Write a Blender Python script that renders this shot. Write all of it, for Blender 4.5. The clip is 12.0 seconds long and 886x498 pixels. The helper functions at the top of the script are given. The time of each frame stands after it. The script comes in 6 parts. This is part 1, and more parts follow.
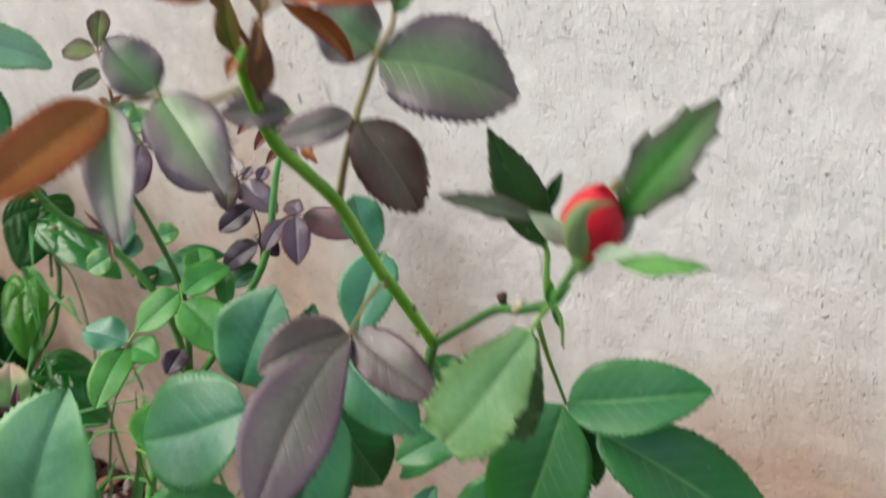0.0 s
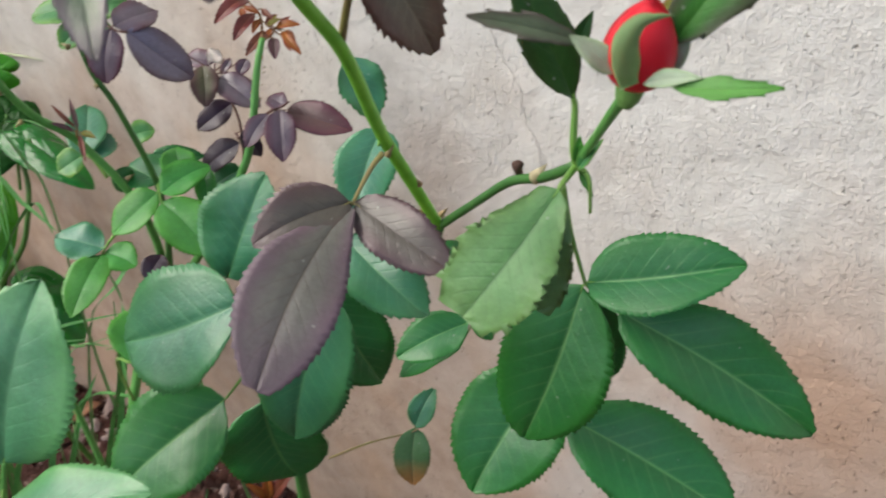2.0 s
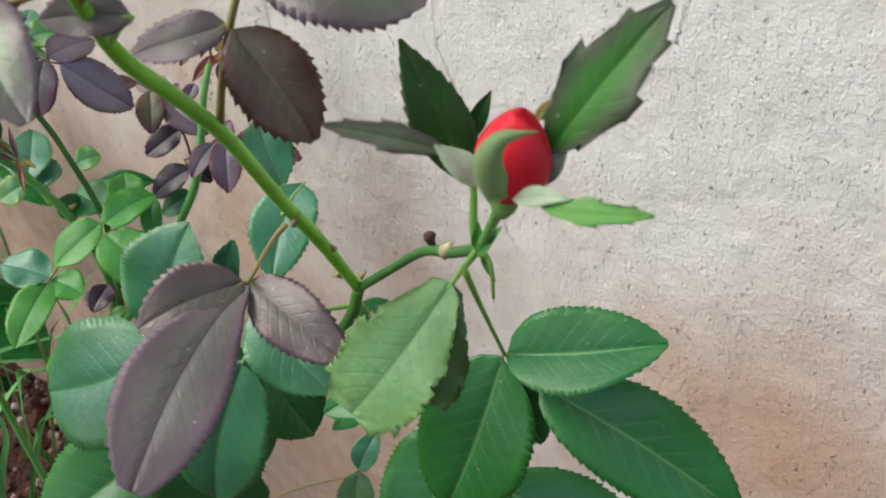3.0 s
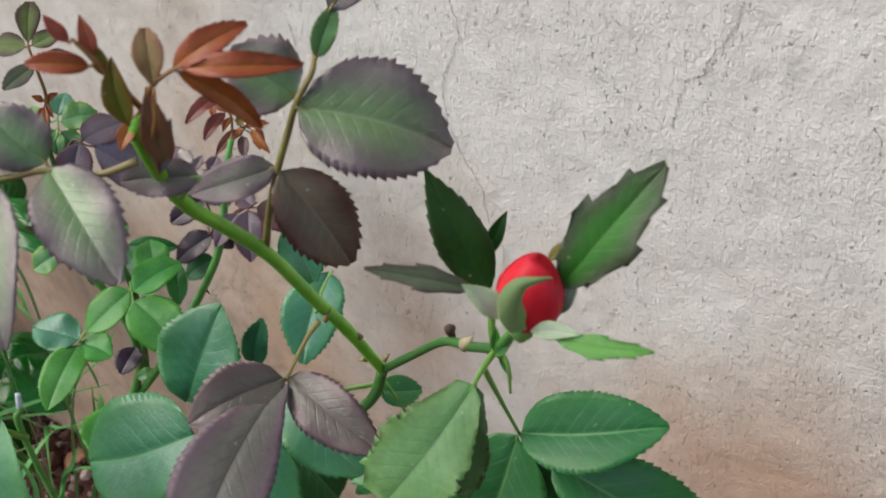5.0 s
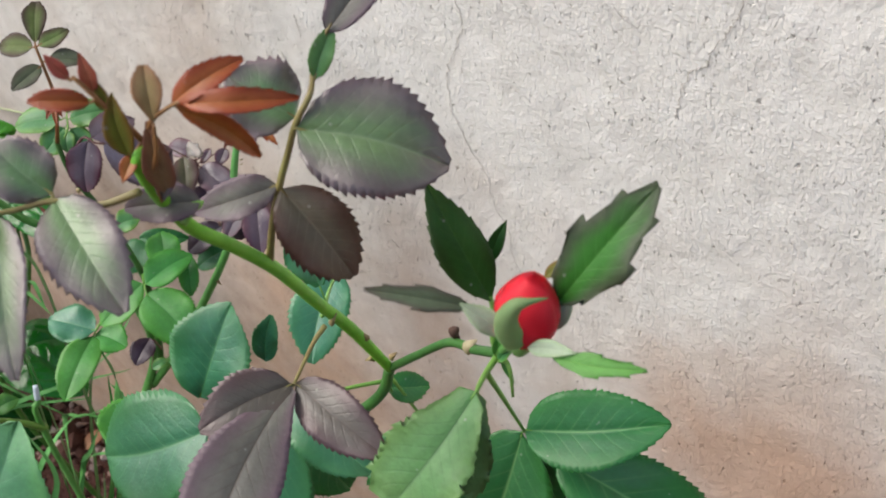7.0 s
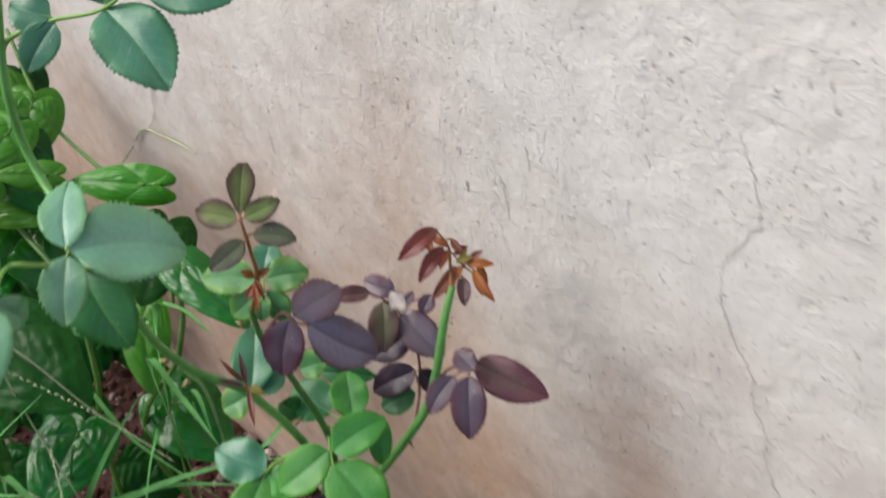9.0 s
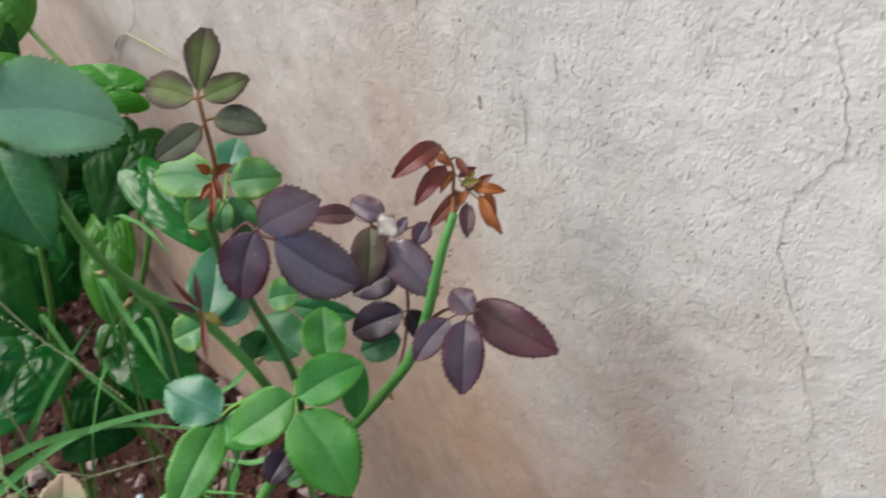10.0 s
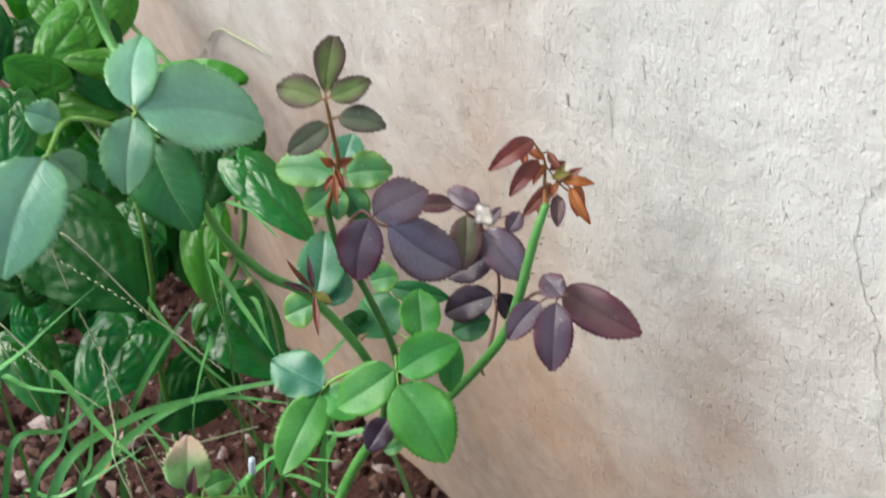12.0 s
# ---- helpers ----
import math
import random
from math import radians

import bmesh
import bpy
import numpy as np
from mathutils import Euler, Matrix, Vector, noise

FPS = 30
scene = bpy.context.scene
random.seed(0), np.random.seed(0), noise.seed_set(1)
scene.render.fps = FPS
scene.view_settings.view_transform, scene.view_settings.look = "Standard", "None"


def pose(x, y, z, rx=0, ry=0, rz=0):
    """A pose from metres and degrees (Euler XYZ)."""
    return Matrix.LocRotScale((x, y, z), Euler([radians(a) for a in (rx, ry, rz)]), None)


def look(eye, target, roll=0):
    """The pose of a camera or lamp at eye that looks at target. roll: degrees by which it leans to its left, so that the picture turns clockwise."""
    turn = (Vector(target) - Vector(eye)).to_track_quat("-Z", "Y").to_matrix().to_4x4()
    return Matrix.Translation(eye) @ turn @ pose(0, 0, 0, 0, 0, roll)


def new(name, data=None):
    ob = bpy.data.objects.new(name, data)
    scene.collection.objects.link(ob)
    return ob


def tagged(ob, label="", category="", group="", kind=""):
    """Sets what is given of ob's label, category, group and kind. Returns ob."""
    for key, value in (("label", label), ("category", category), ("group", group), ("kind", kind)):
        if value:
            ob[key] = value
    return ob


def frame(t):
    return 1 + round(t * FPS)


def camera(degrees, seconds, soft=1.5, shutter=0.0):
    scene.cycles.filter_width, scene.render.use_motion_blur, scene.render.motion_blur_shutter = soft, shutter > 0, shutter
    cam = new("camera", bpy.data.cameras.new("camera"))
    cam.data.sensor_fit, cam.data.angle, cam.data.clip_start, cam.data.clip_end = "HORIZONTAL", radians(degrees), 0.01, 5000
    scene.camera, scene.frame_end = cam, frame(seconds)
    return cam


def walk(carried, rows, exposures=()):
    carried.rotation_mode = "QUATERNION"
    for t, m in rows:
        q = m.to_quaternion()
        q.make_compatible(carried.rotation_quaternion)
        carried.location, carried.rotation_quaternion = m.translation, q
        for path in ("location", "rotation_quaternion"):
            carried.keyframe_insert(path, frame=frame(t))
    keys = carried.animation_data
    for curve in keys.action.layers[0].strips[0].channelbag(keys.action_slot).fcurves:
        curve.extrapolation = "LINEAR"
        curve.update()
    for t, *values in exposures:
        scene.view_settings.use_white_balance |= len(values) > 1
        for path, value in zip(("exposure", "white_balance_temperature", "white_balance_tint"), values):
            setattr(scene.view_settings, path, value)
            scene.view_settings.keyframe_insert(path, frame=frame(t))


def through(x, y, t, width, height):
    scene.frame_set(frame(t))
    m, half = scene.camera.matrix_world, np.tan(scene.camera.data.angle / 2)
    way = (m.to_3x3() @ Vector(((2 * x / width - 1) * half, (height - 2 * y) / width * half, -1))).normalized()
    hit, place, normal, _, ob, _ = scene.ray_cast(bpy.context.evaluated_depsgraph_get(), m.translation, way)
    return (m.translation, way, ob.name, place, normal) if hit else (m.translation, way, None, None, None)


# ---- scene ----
cam = camera(50.05, 12.0, soft=1.9, shutter=0.5)
ROWS = [
    (0, pose(-0.4196, -0.0130, 0.7560, 63.36, 11.09, -50.17)),
    (0.3, pose(-0.4051, -0.0395, 0.7297, 63.81, 12.98, -47.31)),
    (0.5, pose(-0.3787, -0.0407, 0.7375, 60.38, 13.46, -47.88)),
    (0.8, pose(-0.3773, -0.0416, 0.7298, 58.80, 13.37, -49.16)),
    (1, pose(-0.3797, -0.0443, 0.7240, 58.64, 13.78, -48.00)),
    (1.5, pose(-0.3973, -0.0136, 0.7295, 57.90, 13.53, -49.37)),
    (1.8, pose(-0.4038, 0.0029, 0.7266, 58.13, 12.26, -50.08)),
    (2, pose(-0.4176, 0.0122, 0.7248, 58.98, 10.93, -51.80)),
    (2.3, pose(-0.4025, 0.0112, 0.7208, 59.08, 10.64, -52.61)),
    (2.5, pose(-0.3826, 0.0065, 0.7315, 57.93, 11.38, -52.22)),
    (2.8, pose(-0.3909, 0.0073, 0.7276, 59.09, 10.14, -52.05)),
    (3, pose(-0.3750, 0.0037, 0.7358, 58.07, 10.74, -51.47)),
    (3.2, pose(-0.3857, 0.0050, 0.7335, 59.29, 10.20, -52.19)),
    (3.5, pose(-0.3740, -0.0016, 0.7466, 58.88, 11.01, -51.71)),
    (3.7, pose(-0.3789, -0.0035, 0.7544, 59.82, 11.06, -51.92)),
    (5.3, pose(-0.3843, -0.0061, 0.7771, 59.21, 11.64, -51.53)),
    (5.5, pose(-0.3765, -0.0108, 0.7803, 58.76, 12.01, -51.11)),
    (5.8, pose(-0.3715, -0.0139, 0.7766, 58.43, 12.59, -50.62)),
    (6, pose(-0.3777, -0.0128, 0.7749, 58.75, 12.35, -51.31)),
    (6.3, pose(-0.3723, -0.0164, 0.7810, 58.06, 13.08, -50.86)),
    (6.5, pose(-0.3841, -0.0103, 0.7787, 58.27, 12.49, -51.89)),
    (6.7, pose(-0.3817, -0.0087, 0.7822, 57.75, 12.51, -51.75)),
    (8.3, pose(-0.3668, 0.0089, 0.7857, 60.02, 10.88, -46.28)),
    (8.4, pose(-0.3438, 0.0170, 0.7962, 58.88, 10.38, -43.32)),
    (8.5, pose(-0.3186, 0.0240, 0.8018, 58.12, 12.30, -40.62)),
    (8.7, pose(-0.3193, 0.0579, 0.8131, 59.22, 11.90, -40.03)),
    (9, pose(-0.3001, 0.1424, 0.8662, 54.26, 11.89, -43.90)),
    (9.2, pose(-0.2815, 0.1594, 0.8542, 55.46, 11.15, -41.54)),
    (9.5, pose(-0.2727, 0.1777, 0.8331, 54.28, 8.42, -41.34)),
    (9.7, pose(-0.2685, 0.1851, 0.8159, 53.09, 7.61, -42.30)),
    (10, pose(-0.2736, 0.1909, 0.8029, 52.67, 8.25, -41.48)),
    (10.3, pose(-0.2764, 0.1906, 0.8128, 52.16, 12.09, -41.51)),
    (10.5, pose(-0.2775, 0.1894, 0.8159, 51.11, 12.74, -42.11)),
    (10.8, pose(-0.2824, 0.1836, 0.8021, 50.34, 12.07, -39.99)),
    (11, pose(-0.2960, 0.1802, 0.8010, 50.64, 11.10, -40.05)),
    (11.2, pose(-0.2974, 0.1817, 0.8061, 50.81, 10.84, -40.36)),
    (11.5, pose(-0.2990, 0.1793, 0.8108, 51.54, 10.88, -39.11)),
    (11.7, pose(-0.3032, 0.1794, 0.8137, 51.56, 10.16, -38.97)),
    (12, pose(-0.3028, 0.1789, 0.8266, 52.41, 9.70, -38.26)),
]
EXPOSURES = [(0, 0.52, 6400, 8), (3.5, 0.48, 6400, 8), (5.5, 0.25, 6400, 9), (6, 0.43, 6400, 9), (6.5, 0.5, 6400, 9), (8.5, 0.5, 6400, 12), (9.5, 0.42, 6350, 11), (10, 0.4, 6300, 10), (10.5, 0.44, 6250, 9), (10.8, 0.42, 6250, 8), (11, 0.70, 6200, 6), (11.3, 0.76, 6200, 6), (12, 0.78, 6200, 6)]
walk(cam, ROWS, EXPOSURES)
cam.data.dof.use_dof, cam.data.dof.focus_distance, cam.data.dof.aperture_fstop = True, 0.41, 32.0

# ---- world, sun, exposure ----
world = bpy.data.worlds.new("sky")
scene.world = world
world.use_nodes = True
wn = world.node_tree.nodes
sky = wn.new("ShaderNodeTexSky")
sky.sky_type = 'NISHITA'
sky.sun_disc = False
sky.sun_elevation = radians(52)
sky.sun_rotation = radians(-50)
sky.air_density, sky.dust_density = 1.0, 4.0
wn["Background"].inputs["Strength"].default_value = 0.13
world.node_tree.links.new(sky.outputs["Color"], wn["Background"].inputs["Color"])

sun = new("sun", bpy.data.lights.new("sun", 'SUN'))
sun.data.energy, sun.data.angle, sun.data.color = 1.6, radians(45), (1.0, 0.95, 0.88)
sun.matrix_world = look((-1.2, 1.0, 2.0), (0, 0, 0))
scene.view_settings.exposure = 0.4


# ---- materials ----
def base_material(name, rough=0.6, spec=0.4):
    mat = bpy.data.materials.new(name)
    mat.use_nodes = True
    n, l = mat.node_tree.nodes, mat.node_tree.links
    b = n["Principled BSDF"]
    b.inputs["Roughness"].default_value = rough
    b.inputs["Specular IOR Level"].default_value = spec
    return mat, n, l, b


def node(n, kind, **values):
    made = n.new(kind)
    for key, value in values.items():
        made.inputs[key.replace("_", " ")].default_value = value
    return made


def ramp(n, l, source, stops):
    r = n.new("ShaderNodeValToRGB")
    e = r.color_ramp.elements
    while len(e) < len(stops):
        e.new(0.5)
    for k, (place, colour) in enumerate(stops):
        e[k].position = place
        e[k].color = (*colour, 1) if len(colour) == 3 else colour
    l.new(source, r.inputs["Fac"])
    return r.outputs["Color"]


def mix(n, l, fac, a, b, how='MIX'):
    m = n.new("ShaderNodeMix")
    m.data_type, m.blend_type = 'RGBA', how
    for socket, value in ((m.inputs["Factor"], fac), (m.inputs["A"], a), (m.inputs["B"], b)):
        if isinstance(value, bpy.types.NodeSocket):
            l.new(value, socket)
        elif isinstance(value, tuple):
            socket.default_value = (*value, 1)
        else:
            socket.default_value = value
    return m.outputs["Result"]


def calc(n, l, how, a, b=0.0, c=0.0):
    m = n.new("ShaderNodeMath")
    m.operation = how
    for socket, value in zip(m.inputs, (a, b, c)):
        if isinstance(value, bpy.types.NodeSocket):
            l.new(value, socket)
        else:
            socket.default_value = value
    return m.outputs["Value"]


def bump(n, l, height, strength, distance, under=None):
    made = node(n, "ShaderNodeBump", Strength=strength, Distance=distance)
    l.new(height, made.inputs["Height"])
    if under:
        l.new(under, made.inputs["Normal"])
    return made.outputs["Normal"]


STAIN = (0.0, 0.173, 0.330)


def plaster():
    """Painted sand plaster: flakes and pits where the float dragged the sand, soil splashes and painted plant shade
    lower down.
    """
    mat, n, l, b = base_material("sand_plaster", 0.88, 0.15)
    at = n.new("ShaderNodeTexCoord").outputs["Object"]
    xyz = n.new("ShaderNodeSeparateXYZ")
    l.new(at, xyz.inputs[0])

    def dragged(turn, along):
        made = n.new("ShaderNodeMapping")
        made.inputs["Rotation"].default_value = (radians(turn), 0, 0)
        made.inputs["Scale"].default_value = (1.0, 1.0, along)
        l.new(at, made.inputs["Vector"])
        return made.outputs["Vector"]
    lay, streak = dragged(-40, 0.6), dragged(-32, 0.12)
    big = node(n, "ShaderNodeTexNoise", Scale=4.5, Detail=5.0, Roughness=0.6)
    cloud = node(n, "ShaderNodeTexNoise", Scale=11.0, Detail=3.0, Roughness=0.55)
    mid = node(n, "ShaderNodeTexNoise", Scale=38.0, Detail=4.0, Roughness=0.6)
    flakes = node(n, "ShaderNodeTexNoise", Scale=430.0, Detail=4.0, Roughness=0.65)
    scrape = node(n, "ShaderNodeTexNoise", Scale=170.0, Detail=2.0, Roughness=0.5)
    grain = node(n, "ShaderNodeTexNoise", Scale=520.0, Detail=3.0, Roughness=0.6)
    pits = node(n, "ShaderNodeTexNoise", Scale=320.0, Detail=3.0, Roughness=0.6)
    patches = node(n, "ShaderNodeTexNoise", Scale=26.0, Detail=3.0, Roughness=0.6)
    for made, source in ((big, at), (cloud, at), (mid, at), (patches, at), (flakes, lay), (scrape, streak), (grain, at), (pits, lay)):
        l.new(source, made.inputs["Vector"])
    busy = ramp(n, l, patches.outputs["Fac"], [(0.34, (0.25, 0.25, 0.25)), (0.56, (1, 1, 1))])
    ground = calc(n, l, 'MULTIPLY_ADD', big.outputs["Fac"], 0.55, xyz.outputs["Z"])
    # further along the soil colour reaches higher and holds the plants' soft shade too
    far = calc(n, l, 'MINIMUM', calc(n, l, 'MAXIMUM', calc(n, l, 'SUBTRACT', xyz.outputs["Y"], 0.24), 0.0), 0.35)
    ground = calc(n, l, 'MULTIPLY_ADD', far, -0.85, ground)
    soil_and_shade = ramp(n, l, ground, [(0.30, (0.95, 0.95, 0.95)), (0.44, (0.64, 0.64, 0.64)), (0.55, (0.27, 0.27, 0.27)), (0.72, (0, 0, 0))])
    paint = ramp(n, l, mid.outputs["Fac"], [(0.3, (0.630, 0.618, 0.575)), (0.7, (0.730, 0.722, 0.684))])
    dirt_and_shade = ramp(n, l, mid.outputs["Fac"], [(0.3, (0.36, 0.255, 0.19)), (0.7, (0.48, 0.365, 0.285))])
    colour = mix(n, l, soil_and_shade, paint, dirt_and_shade)
    rust = calc(n, l, 'MULTIPLY', ramp(n, l, cloud.outputs["Fac"], [(0.52, (0, 0, 0)), (0.66, (0.35, 0.35, 0.35))]), soil_and_shade)
    colour = mix(n, l, rust, colour, (0.46, 0.30, 0.20))
    blot = calc(n, l, 'MULTIPLY', ramp(n, l, cloud.outputs["Fac"], [(0.44, (0, 0, 0)), (0.64, (0.38, 0.38, 0.38))]),
                ramp(n, l, xyz.outputs["Z"], [(0.28, (1, 1, 1)), (0.54, (0, 0, 0))]))
    colour = mix(n, l, blot, colour, (0.48, 0.335, 0.235))
    # one rusty splash stain
    away = n.new("ShaderNodeVectorMath")
    away.operation = 'DISTANCE'
    l.new(at, away.inputs[0])
    away.inputs[1].default_value = STAIN
    ragged = calc(n, l, 'MULTIPLY_ADD', big.outputs["Fac"], 0.16, calc(n, l, 'MULTIPLY_ADD', cloud.outputs["Fac"], 0.10, away.outputs["Value"]))
    splash = ramp(n, l, ragged, [(0.150, (0.75, 0.75, 0.75)), (0.185, (0.42, 0.42, 0.42)), (0.240, (0, 0, 0))])
    colour = mix(n, l, splash, colour, (0.50, 0.315, 0.205))
    # darkness inside the open pits, multiplied into the wall colour
    pit_shade = ramp(n, l, pits.outputs["Fac"], [(0.30, (0.36, 0.32, 0.28)), (0.355, (1, 1, 1))])
    colour = mix(n, l, calc(n, l, 'MULTIPLY', busy, 0.6), colour, pit_shade, 'MULTIPLY')
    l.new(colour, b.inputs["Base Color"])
    # dragged sand, scraped lines and open pits
    lines = ramp(n, l, scrape.outputs["Fac"], [(0.36, (0, 0, 0)), (0.44, (1, 1, 1))])
    hollow = ramp(n, l, pits.outputs["Fac"], [(0.29, (0, 0, 0)), (0.39, (1, 1, 1))])
    first = bump(n, l, mid.outputs["Fac"], 0.25, 0.004)
    second = bump(n, l, calc(n, l, 'MULTIPLY', flakes.outputs["Fac"], busy), 0.8, 0.0010, first)
    third = bump(n, l, calc(n, l, 'MULTIPLY', hollow, busy), 0.7, 0.0012, second)
    fourth = bump(n, l, lines, 0.10, 0.0008, third)
    l.new(bump(n, l, grain.outputs["Fac"], 0.6, 0.0011, fourth), b.inputs["Normal"])
    return mat


def soil():
    mat, n, l, b = base_material("red_soil", 0.9, 0.2)
    at = n.new("ShaderNodeTexCoord").outputs["Object"]
    lump = node(n, "ShaderNodeTexNoise", Scale=60.0, Detail=6.0, Roughness=0.65)
    patch = node(n, "ShaderNodeTexNoise", Scale=14.0, Detail=4.0, Roughness=0.6)
    grit = node(n, "ShaderNodeTexVoronoi", Scale=170.0)
    for made in (lump, patch, grit):
        l.new(at, made.inputs["Vector"])
    dark = ramp(n, l, lump.outputs["Fac"], [(0.3, (0.026, 0.012, 0.009)), (0.6, (0.088, 0.040, 0.030)), (0.8, (0.24, 0.145, 0.115))])
    colour = mix(n, l, patch.outputs["Fac"], dark, (0.085, 0.036, 0.028))
    pale = ramp(n, l, grit.outputs["Color"], [(0.87, (0, 0, 0)), (0.92, (0.9, 0.9, 0.9))])
    colour = mix(n, l, pale, colour, (0.36, 0.25, 0.21))
    l.new(colour, b.inputs["Base Color"])
    first = bump(n, l, lump.outputs["Fac"], 1.0, 0.012)
    l.new(bump(n, l, grit.outputs["Distance"], 0.7, 0.004, first), b.inputs["Normal"])
    return mat


PLASTER, SOIL = plaster(), soil()


# ---- building blocks ----
def link_mesh(name, bm, material, parent=None, label=""):
    data = bpy.data.meshes.new(name)
    bm.to_mesh(data)
    bm.free()
    for face in data.polygons:
        face.use_smooth = True
    data.materials.append(material)
    ob = new(name, data)
    if parent:
        ob.parent = parent
    return tagged(ob, label)


def part(name, bm, material, parent, label=""):
    return link_mesh(name, bm, material, parent, label)


def thing(name, place, label, category, group="", kind=""):
    ob = new(name)
    ob.empty_display_size = 0.02
    ob.location = place
    bpy.context.view_layer.update()
    return tagged(ob, label, category, group, kind)


def sheet(bm, nx, ny, f):
    """A grid of (nx+1) x (ny+1) points f(i/nx, j/ny)."""
    grid = [[bm.verts.new(f(i / nx, j / ny)) for j in range(ny + 1)] for i in range(nx + 1)]
    for i in range(nx):
        for j in range(ny):
            bm.faces.new((grid[i][j], grid[i + 1][j], grid[i + 1][j + 1], grid[i][j + 1]))
    return grid


# ---- large structure ----
def build_wall():
    bm = bmesh.new()

    def face(u, v):
        y, z = -1.2 + 4.4 * u, -0.25 + 2.45 * v
        wave = 0.0016 * noise.noise((y * 9, z * 9, 3)) + 0.0009 * noise.noise((y * 31, z * 31, 7))
        return (wave, y, z)
    front = sheet(bm, 220, 118, face)
    back = [bm.verts.new((0.2, y, z)) for y, z in ((-1.2, -0.25), (3.2, -0.25), (3.2, 2.2), (-1.2, 2.2))]
    bm.faces.new(back)
    edge = [front[i][0] for i in range(221)]
    bm.faces.new([*edge, back[1], back[0]])
    bm.faces.new([*reversed([front[i][-1] for i in range(221)]), back[3], back[2]])
    bm.faces.new([*front[0][::-1], back[0], back[3]])
    bm.faces.new([*front[-1], back[2], back[1]])
    bmesh.ops.recalc_face_normals(bm, faces=bm.faces)
    ob = link_mesh("wall_plaster", bm, PLASTER)
    return tagged(ob, "rough cream plaster wall with soil splashes and painted plant shade near its foot", "wall", kind="structure")


def soil_height(x, y):
    """The bed lies almost level along the wall."""
    return -0.024 + 0.010 * noise.noise((x * 7, y * 7, 0)) + 0.008 * noise.noise((x * 23, y * 23, 4)) + 0.005 * noise.noise((x * 60, y * 60, 9))


def build_ground():
    bm = bmesh.new()

    def spread(u):
        s = 2 * u - 1
        return 0.9 * s + 60 * s ** 9

    def face(u, v):
        x, y = spread(u) - 0.5, spread(v) + 0.75
        return (x, y, soil_height(x, y))
    sheet(bm, 200, 200, face)
    ob = link_mesh("ground", bm, SOIL)
    return tagged(ob, "crumbly reddish brown garden soil beside the wall", "ground", kind="structure")


wall = build_wall()
ground = build_ground()


# ---- plant materials ----
def leaf_material(name, middle, margin, vein, spread=0.75, rough=0.42, gloss=0.5, through=0.18, mottle=0.35, laterals=9.0, ribs=0.6, arcs=False, tip_only=False):
    """A leaf's skin: colour from the midrib to the margin, lighter veins, fine cells. UV runs along and across the blade."""
    mat, n, l, b = base_material(name, rough, gloss)
    uv = n.new("ShaderNodeSeparateXYZ")
    l.new(n.new("ShaderNodeTexCoord").outputs["UV"], uv.inputs[0])
    at = n.new("ShaderNodeTexCoord").outputs["Object"]
    side = calc(n, l, 'ABSOLUTE', calc(n, l, 'MULTIPLY_ADD', uv.outputs["Y"], 2.0, -1.0))
    blotch = node(n, "ShaderNodeTexNoise", Scale=70.0, Detail=4.0, Roughness=0.6)
    cells = node(n, "ShaderNodeTexVoronoi", Scale=900.0)
    grain = node(n, "ShaderNodeTexNoise", Scale=420.0, Detail=3.0, Roughness=0.6)
    for made in (blotch, cells, grain):
        l.new(at, made.inputs["Vector"])
    wander = calc(n, l, 'MULTIPLY_ADD', blotch.outputs["Fac"], mottle, -0.5 * mottle)
    edge = calc(n, l, 'ADD', calc(n, l, 'MAXIMUM', calc(n, l, 'MULTIPLY', side, 0.1 if tip_only else 1.0), calc(n, l, 'MULTIPLY_ADD', uv.outputs["X"], 1.5, -0.62)), wander)
    where = ramp(n, l, edge, [(max(0.0, spread - 0.45), (0, 0, 0)), (spread, (0.75, 0.75, 0.75)), (1.0, (1, 1, 1))])
    skin = mix(n, l, where, middle, margin)
    tone = ramp(n, l, grain.outputs["Fac"], [(0.3, (0.88, 0.88, 0.88)), (0.7, (1.08, 1.08, 1.08))])
    skin = mix(n, l, 1.0, skin, tone, 'MULTIPLY')
    dust = node(n, "ShaderNodeTexNoise", Scale=330.0, Detail=1.0)
    l.new(at, dust.inputs["Vector"])
    skin = mix(n, l, ramp(n, l, dust.outputs["Fac"], [(0.77, (0, 0, 0)), (0.83, (0.4, 0.4, 0.4))]), skin, (0.52, 0.50, 0.45))
    # lateral veins run forward to the margin
    run = calc(n, l, 'MULTIPLY_ADD', uv.outputs["X"], laterals, calc(n, l, 'MULTIPLY', side, -0.26 * laterals))
    if arcs:
        cross = calc(n, l, 'PINGPONG', calc(n, l, 'MULTIPLY_ADD', blotch.outputs["Fac"], 1.6, run), 0.5)
        run = calc(n, l, 'MULTIPLY_ADD', blotch.outputs["Fac"], 0.25, calc(n, l, 'MULTIPLY_ADD', side, 3.0, -0.12))
    wave = calc(n, l, 'PINGPONG', run, 0.5)
    lateral = ramp(n, l, wave, [(0.0, (1, 1, 1)), (0.07, (0.25, 0.25, 0.25)), (0.16, (0, 0, 0))])
    if arcs:
        small = ramp(n, l, cross, [(0.0, (0.42, 0.42, 0.42)), (0.12, (0.14, 0.14, 0.14)), (0.26, (0, 0, 0))])
        lateral = calc(n, l, 'MAXIMUM', lateral, small)
    fade = calc(n, l, 'SUBTRACT', 1.0, calc(n, l, 'MULTIPLY', side, 0.5 if arcs else 1.0))
    lateral = calc(n, l, 'MULTIPLY', lateral, fade)
    rib = ramp(n, l, side, [(0.0, (1, 1, 1)), (0.018, (0.7, 0.7, 0.7)), (0.045, (0, 0, 0))])
